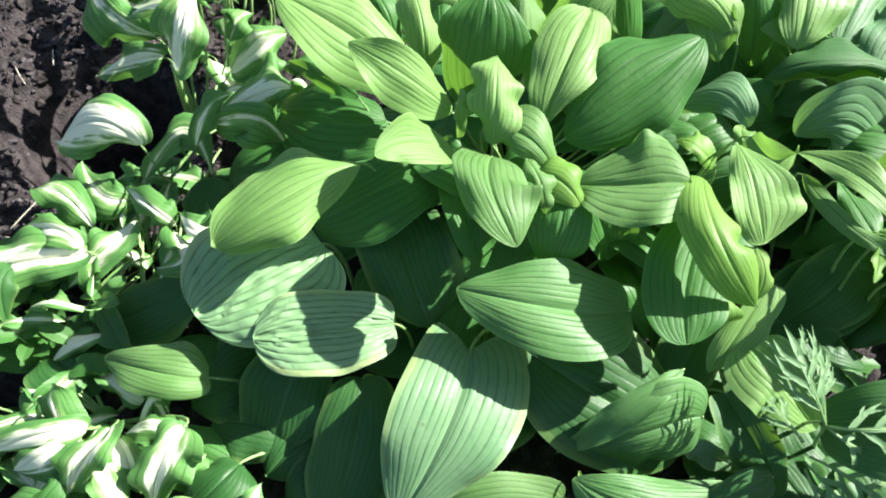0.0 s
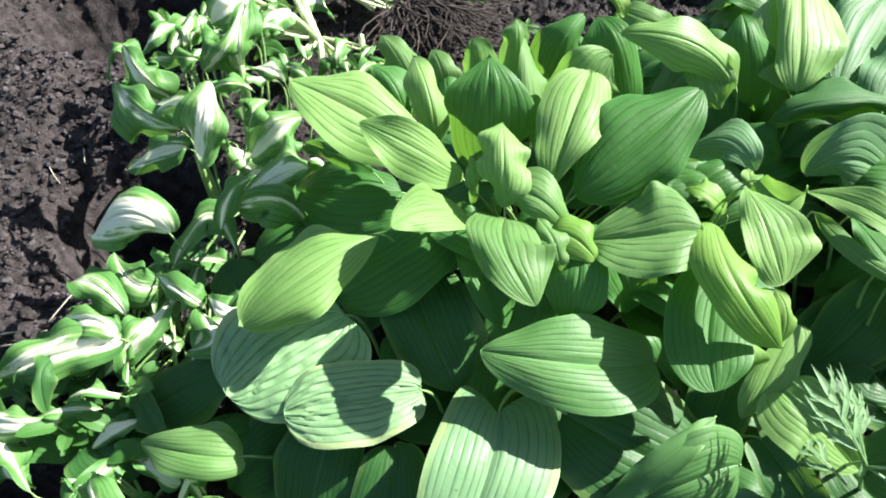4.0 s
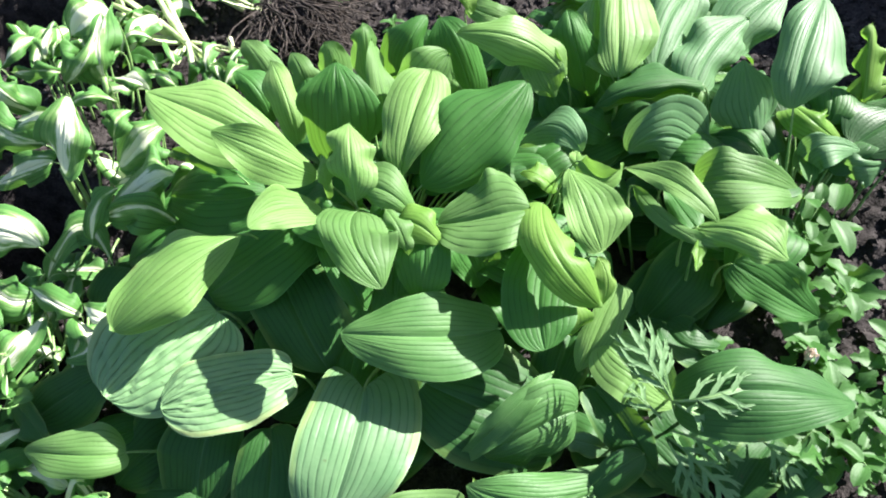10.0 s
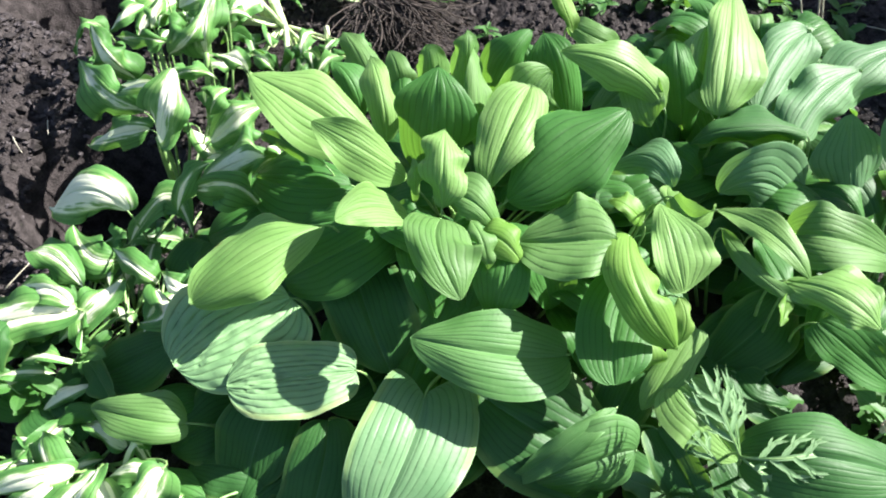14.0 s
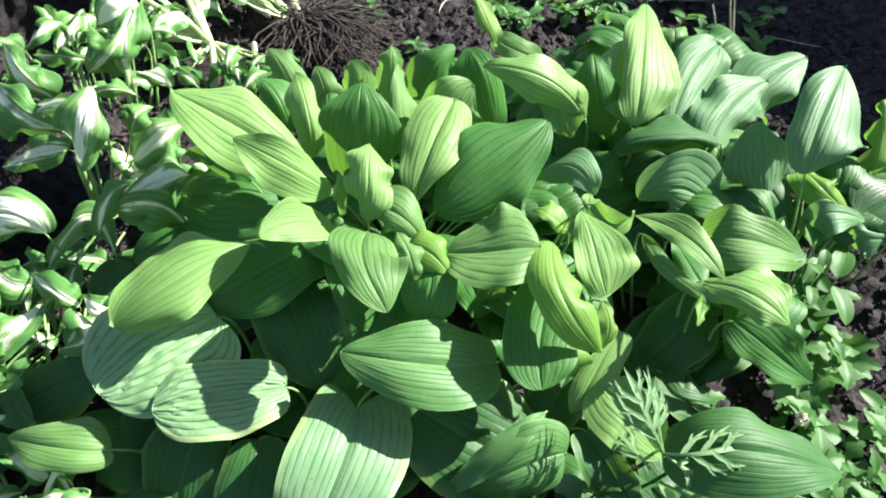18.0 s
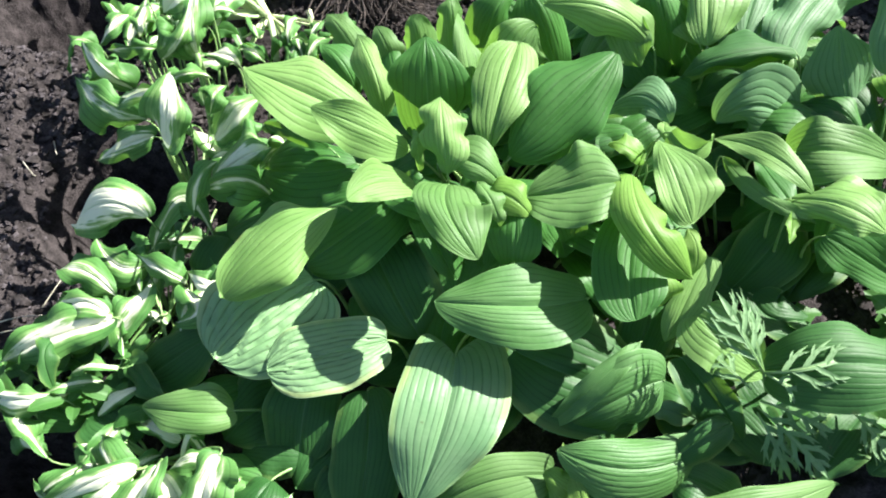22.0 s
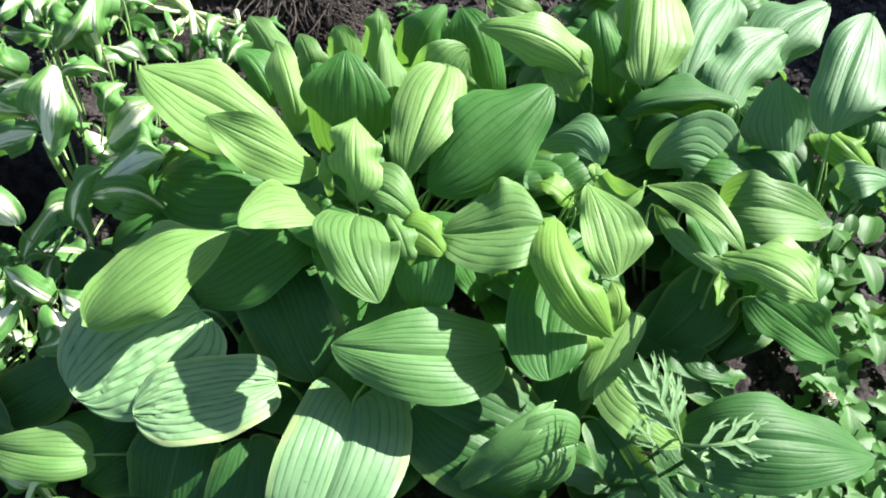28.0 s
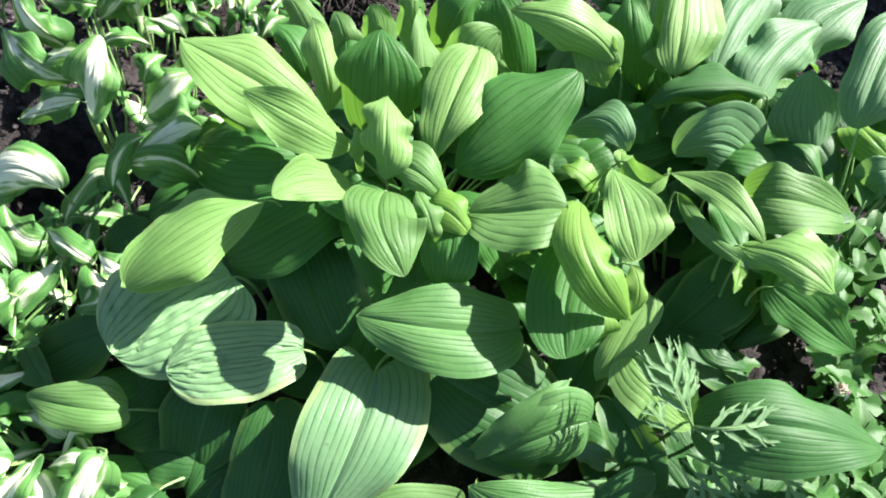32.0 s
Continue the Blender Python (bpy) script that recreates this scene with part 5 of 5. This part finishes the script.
def frond(whose, a, b, c, lobes, reach):
    """A deeply cut leaf: a winged rib from a over b to c with pairs of long, forward-bent lobes that carry teeth."""
    o = np.array(whose.location)
    n = lobes + 5
    pts = [p - o for p in bow(a, b, c, n)]
    verts, faces, uvs = [], [], []
    whole = unit(pts[-1] - pts[0])
    up = unit(np.cross(np.cross(whole, (0, -0.35, 0.94)), whole))
    side = np.cross(whole, up)

    def blade(p, out, ahead, size, w):
        """One tapered strip from p, setting out along out and bending ahead."""
        k = len(verts)
        for s, ww in ((0, 0.75), (0.18, 1.0), (0.42, 0.85), (0.7, 0.52), (1.0, 0.03)):
            d = unit(out * (1 - 0.55 * s) + ahead * 0.55 * s)
            m = p + size * (out * (s - 0.28 * s * s) + ahead * 0.28 * s * s) - up * 0.22 * size * s * s
            across = unit(np.cross(up, d))
            for u in (-1, 0, 1):
                verts.append(m + across * u * w * ww + up * 0.30 * w * abs(u))
                uvs.append(((u + 1) / 2, s))
        faces.extend((k + 3 * j + i, k + 3 * j + i + 1, k + 3 * j + i + 4, k + 3 * j + i + 3) for j in range(4) for i in range(2))
        return lambda s: p + size * (out * (s - 0.28 * s * s) + ahead * 0.28 * s * s) - up * 0.22 * size * s * s

    for i in range(2, n - 1):
        s = i / (n - 1)
        size = reach * 1.3 * math.sin(math.pi * (0.18 + 0.72 * s)) * lot.uniform(0.85, 1.1)
        g = 1 if i % 2 else -1
        out = unit(side * g * 0.75 + whole * 0.75)
        on = blade(pts[i], out, whole, size, 0.0034)
        blade(on(0.35), unit(side * g + whole * 0.25), whole, size * 0.34, 0.0022)
        blade(on(0.55), unit(side * g * 0.1 + whole), whole, size * 0.34, 0.0022)
    blade(pts[-2], whole, whole, reach * 0.75, 0.0048)
    k = len(verts)
    for i, m in enumerate(pts):
        w = 0.0012 + 0.0034 * i / n
        for u in (-1, 0, 1):
            verts.append(m + side * u * w + up * (0.0006 + 0.2 * w * abs(u)))
            uvs.append(((u + 1) / 2, i / n))
    faces.extend((k + 3 * j + i, k + 3 * j + i + 1, k + 3 * j + i + 4, k + 3 * j + i + 3) for j in range(n - 1) for i in range(2))
    ob = part("leaf", verts, faces, FROND, whose, "deeply cut grey-green leaf", uvs)
    v, f = tube_mesh(pts, np.linspace(0.0018, 0.0008, len(pts)), 5)
    part("rib", v, f, STALK, ob)


mugwort = plant("weed", (0.437, 0.403, 0.000), "weed with deeply cut feathery grey-green leaves", "weed", "weeds")
hub = (0.359, 0.361, 0.170)
rod("stem", mugwort, (0.437, 0.403, 0.000), (0.391, 0.377, 0.080), hub, 0.003, 0.002, STALK)
frond(mugwort, hub, (0.334, 0.381, 0.210), (0.323, 0.436, 0.210), 4, 0.050)
frond(mugwort, hub, (0.385, 0.338, 0.210), (0.458, 0.367, 0.190), 4, 0.052)
frond(mugwort, hub, (0.348, 0.394, 0.200), (0.352, 0.427, 0.200), 3, 0.030)
frond(mugwort, hub, (0.380, 0.331, 0.180), (0.425, 0.339, 0.140), 3, 0.034)
frond(mugwort, (0.371, 0.349, 0.090), (0.399, 0.304, 0.100), (0.434, 0.268, 0.070), 5, 0.042)
frond(mugwort, (0.369, 0.341, 0.090), (0.379, 0.301, 0.090), (0.395, 0.273, 0.060), 4, 0.036)
frond(mugwort, (0.378, 0.357, 0.090), (0.416, 0.334, 0.100), (0.460, 0.320, 0.070), 4, 0.034)
frond(mugwort, (0.358, 0.361, 0.120), (0.329, 0.399, 0.130), (0.313, 0.437, 0.110), 5, 0.035)
frond(mugwort, (0.507, 0.354, 0.060), (0.519, 0.317, 0.070), (0.540, 0.292, 0.050), 4, 0.034)

# ---- cup, canes and litter ----
m, t = graph("clear_plastic")
p = t.nodes.new("ShaderNodeBsdfPrincipled")
p.inputs["Base Color"].default_value = (0.70, 0.73, 0.78, 1)
p.inputs["Roughness"].default_value = 0.22
p.inputs["Transmission Weight"].default_value = 0.72
p.inputs["IOR"].default_value = 1.3
n = noise_at(t, node(t, "ShaderNodeTexCoord").outputs["Object"], 30.0)
t.links.new(span(t, n, 0.3, 0.7, 0.08, 0.22), p.inputs["Roughness"])
t.links.new(p.outputs[0], t.nodes.new("ShaderNodeOutputMaterial").inputs[0])
PLASTIC = m
mouth, foot = np.array((0.692, 1.787, 0.070)), np.array((0.840, 1.787, 0.060))
cup = tagged(new("plastic_cup"), "clear plastic cup lying on its side on the soil", "cup")
cup.location = mouth
axis_d = unit(foot - mouth)
long = np.linalg.norm(foot - mouth)
ex = unit(np.cross((0, 0, 1), axis_d))
ey = np.cross(axis_d, ex)


def revolve(profile, sides=40):
    v = [mouth * 0 + axis_d * a + r * (math.cos(w) * ex + math.sin(w) * ey) for a, r in profile for w in np.linspace(0, 2 * math.pi, sides, endpoint=False)]
    f = [(j * sides + i, j * sides + (i + 1) % sides, (j + 1) * sides + (i + 1) % sides, (j + 1) * sides + i) for j in range(len(profile) - 1) for i in range(sides)]
    return v, f


R = 0.062
v, f = revolve([(0, R), (0.02, R * 0.985), (0.03, R * 0.965), (long * 0.5, R * 0.88), (long * 0.9, R * 0.80), (long, R * 0.77), (long, 0.0), (long - 0.0015, 0.0), (long - 0.0015, R * 0.75), (long * 0.5, R * 0.86), (0.02, R * 0.96), (0, R * 0.985)])
part("body", v, f, PLASTIC, cup)
v, f = revolve([(0.004, R * 0.99), (-0.002, R * 0.99), (-0.003, R * 1.03), (0.001, R * 1.05), (0.004, R * 1.03), (0.004, R * 0.99)])
part("rim", v, f, PLASTIC, cup)
v, f = revolve([(0.024, R * 0.975), (0.023, R * 1.01), (0.027, R * 1.02), (0.031, R * 1.00), (0.032, R * 0.96)])
part("ridge", v, f, PLASTIC, cup)

for a, b, c in (((0.829, 1.448, 0.000), (0.759, 1.418, 0.160), (0.672, 1.372, 0.340)), ((0.839, 1.448, 0.000), (0.764, 1.418, 0.160), (0.686, 1.372, 0.340)), ((0.826, 1.565, 0.010), (0.806, 1.563, 0.060), (0.773, 1.567, 0.120))):
    v, f = tube_mesh(bow(a, b, c, 10), np.linspace(0.0024, 0.0016, 10), 6)
    tagged(part("dry_grass", v, f, STRAW), "thin dry straw-coloured grass standing in the soil", "dry grass", "dry grass stalks")
bits = [((-0.022, 1.815, 0.010), (0.010, 1.812, 0.020), (0.020, 1.730, 0.010)), ((-0.215, 1.947, 0.020), (-0.180, 1.762, 0.030), (-0.195, 1.671, 0.010)), ((0.976, 1.625, 0.010), (1.032, 1.589, 0.020), (1.116, 1.587, 0.010)),
        ((-0.807, 0.607, 0.010), (-0.774, 0.610, 0.020), (-0.737, 0.616, 0.010)), ((-0.742, 0.631, 0.010), (-0.723, 0.670, 0.020), (-0.719, 0.706, 0.010)), ((-0.800, 0.585, 0.010), (-0.756, 0.587, 0.020), (-0.736, 0.597, 0.010)), ((-0.740, 0.256, 0.010), (-0.683, 0.248, 0.020), (-0.630, 0.247, 0.010)),
        ((-0.896, 0.993, 0.010), (-0.867, 0.957, 0.020), (-0.855, 0.947, 0.010)), ((-0.847, 1.045, 0.010), (-0.828, 1.009, 0.020), (-0.828, 1.003, 0.010)), ((0.088, 1.767, 0.010), (0.096, 1.780, 0.020), (0.103, 1.752, 0.010)), ((-0.300, 1.881, 0.010), (-0.278, 1.828, 0.020), (-0.254, 1.815, 0.010))]
for a, b, c in bits:
    v, f = tube_mesh(bow(a, b, c, 8), np.linspace(0.0013, 0.0007, 8), 5)
    tagged(part("twig", v, f, STRAW), "thin dry twig lying on the soil", "twig", "twigs")
for a, b, c in (((-0.013, 1.706, 0.000), (0.004, 1.794, 0.020), (0.052, 1.757, 0.000)), ((0.099, 1.646, 0.000), (0.109, 1.696, 0.015), (0.135, 1.718, 0.000)), ((0.066, 1.834, 0.000), (0.092, 1.756, 0.012), (0.095, 1.710, 0.000)), ((-0.192, 1.698, 0.000), (-0.180, 1.767, 0.030), (-0.197, 1.899, 0.030)), ((-0.306, 1.884, 0.000), (-0.269, 1.827, 0.010), (-0.252, 1.814, 0.000)), ((-0.143, 1.708, 0.004), (-0.130, 1.710, 0.012), (-0.123, 1.746, 0.004))):
    v, f = tube_mesh(bow(a, b, c, 10), np.linspace(0.0022, 0.0010, 10), 5)
    tagged(part("dry_root", v, f, STRAW), "pale dry root curling out of the soil", "root", "dry roots")

# dark stake at the back of the bed
DARK_WOOD = plain_material("dark_wood", (0.012, 0.010, 0.009), (0.035, 0.029, 0.026), 25, 0.8)
sx, sy, tall = -0.219, 1.783, 0.145
ring = [(-0.013, -0.008), (-0.010, -0.011), (0.010, -0.011), (0.013, -0.008), (0.013, 0.008), (0.010, 0.011), (-0.010, 0.011), (-0.013, 0.008)]
levels = ((-0.05, 0.7), (0.02, 1.0), (tall * 0.5, 1.03), (tall - 0.006, 1.0), (tall, 0.85))
verts = [(x * k + 0.004 * h, y * k, h) for h, k in levels for x, y in ring]
faces = [(j * 8 + i, j * 8 + (i + 1) % 8, (j + 1) * 8 + (i + 1) % 8, (j + 1) * 8 + i) for j in range(len(levels) - 1) for i in range(8)]
stake = part("wooden_stake", verts, faces + [tuple(range(8))[::-1], tuple(range(32, 40))], DARK_WOOD)
stake.location = (sx, sy, 0)
stake.data.polygons.foreach_set("use_smooth", [False] * len(stake.data.polygons))
tagged(stake, "dark weathered wooden stake driven into the soil", "stake")

# flat stone and a withered blossom
STONE = plain_material("field_stone", (0.060, 0.055, 0.050), (0.135, 0.122, 0.112), 22, 0.9, 0.8, 0.004, 0.2)
lump = bmesh.new()
bmesh.ops.create_icosphere(lump, subdivisions=4, radius=1)
for v in lump.verts:
    k = 1 + 0.22 * noise.noise(v.co * 1.3) + 0.08 * noise.noise(v.co * 4.0) + 0.03 * noise.noise(v.co * 11.0)
    v.co = Vector((v.co.x * 0.075 * k, v.co.y * 0.050 * k, max(-0.6, min(0.62 + 0.1 * noise.noise(v.co * 5.0), v.co.z * k)) * 0.028))
stone = part("stone", [v.co for v in lump.verts], [tuple(v.index for v in f.verts) for f in lump.faces], STONE)
lump.free()
stone.location = Vector((-0.688, 0.171, 0.000)) + Vector((0, 0, 0.008))
stone.rotation_euler = (0.05, -0.04, 0.3)
tagged(stone, "flat grey-brown stone lying on the soil", "stone")
PETAL = plain_material("withered_petal", (0.52, 0.40, 0.32), (0.85, 0.78, 0.70), 60, 0.6)
spot = Vector((0.614, 0.455, 0.085))
blossom = tagged(new("fallen_blossom"), "withered pinkish-white blossom caught on the leaves", "blossom")
blossom.location = spot
for i in range(6):
    w = i * 1.05 + lot.uniform(-0.3, 0.3)
    d, e = np.array((math.cos(w), math.sin(w), 0.25)), np.array((-math.sin(w), math.cos(w), 0))
    size = lot.uniform(0.009, 0.015)
    verts = [d * size * s + e * u * size * 0.36 * math.sin(math.pi * (0.12 + 0.8 * s)) + np.array((0, 0, 0.006 * abs(u) + 0.010 * math.sin(5 * s + i))) for s in np.linspace(0, 1, 7) for u in (-1, -0.5, 0, 0.5, 1)]
    part("petal", verts, grid_faces(5, 7), PETAL, blossom)
v, f = tube_mesh(bow((0, 0, -0.085), (0.004, 0.0, -0.04), (0, 0, 0.004), 6), np.linspace(0.0015, 0.002, 6), 6)
part("stalk", v, f, STALK, blossom)
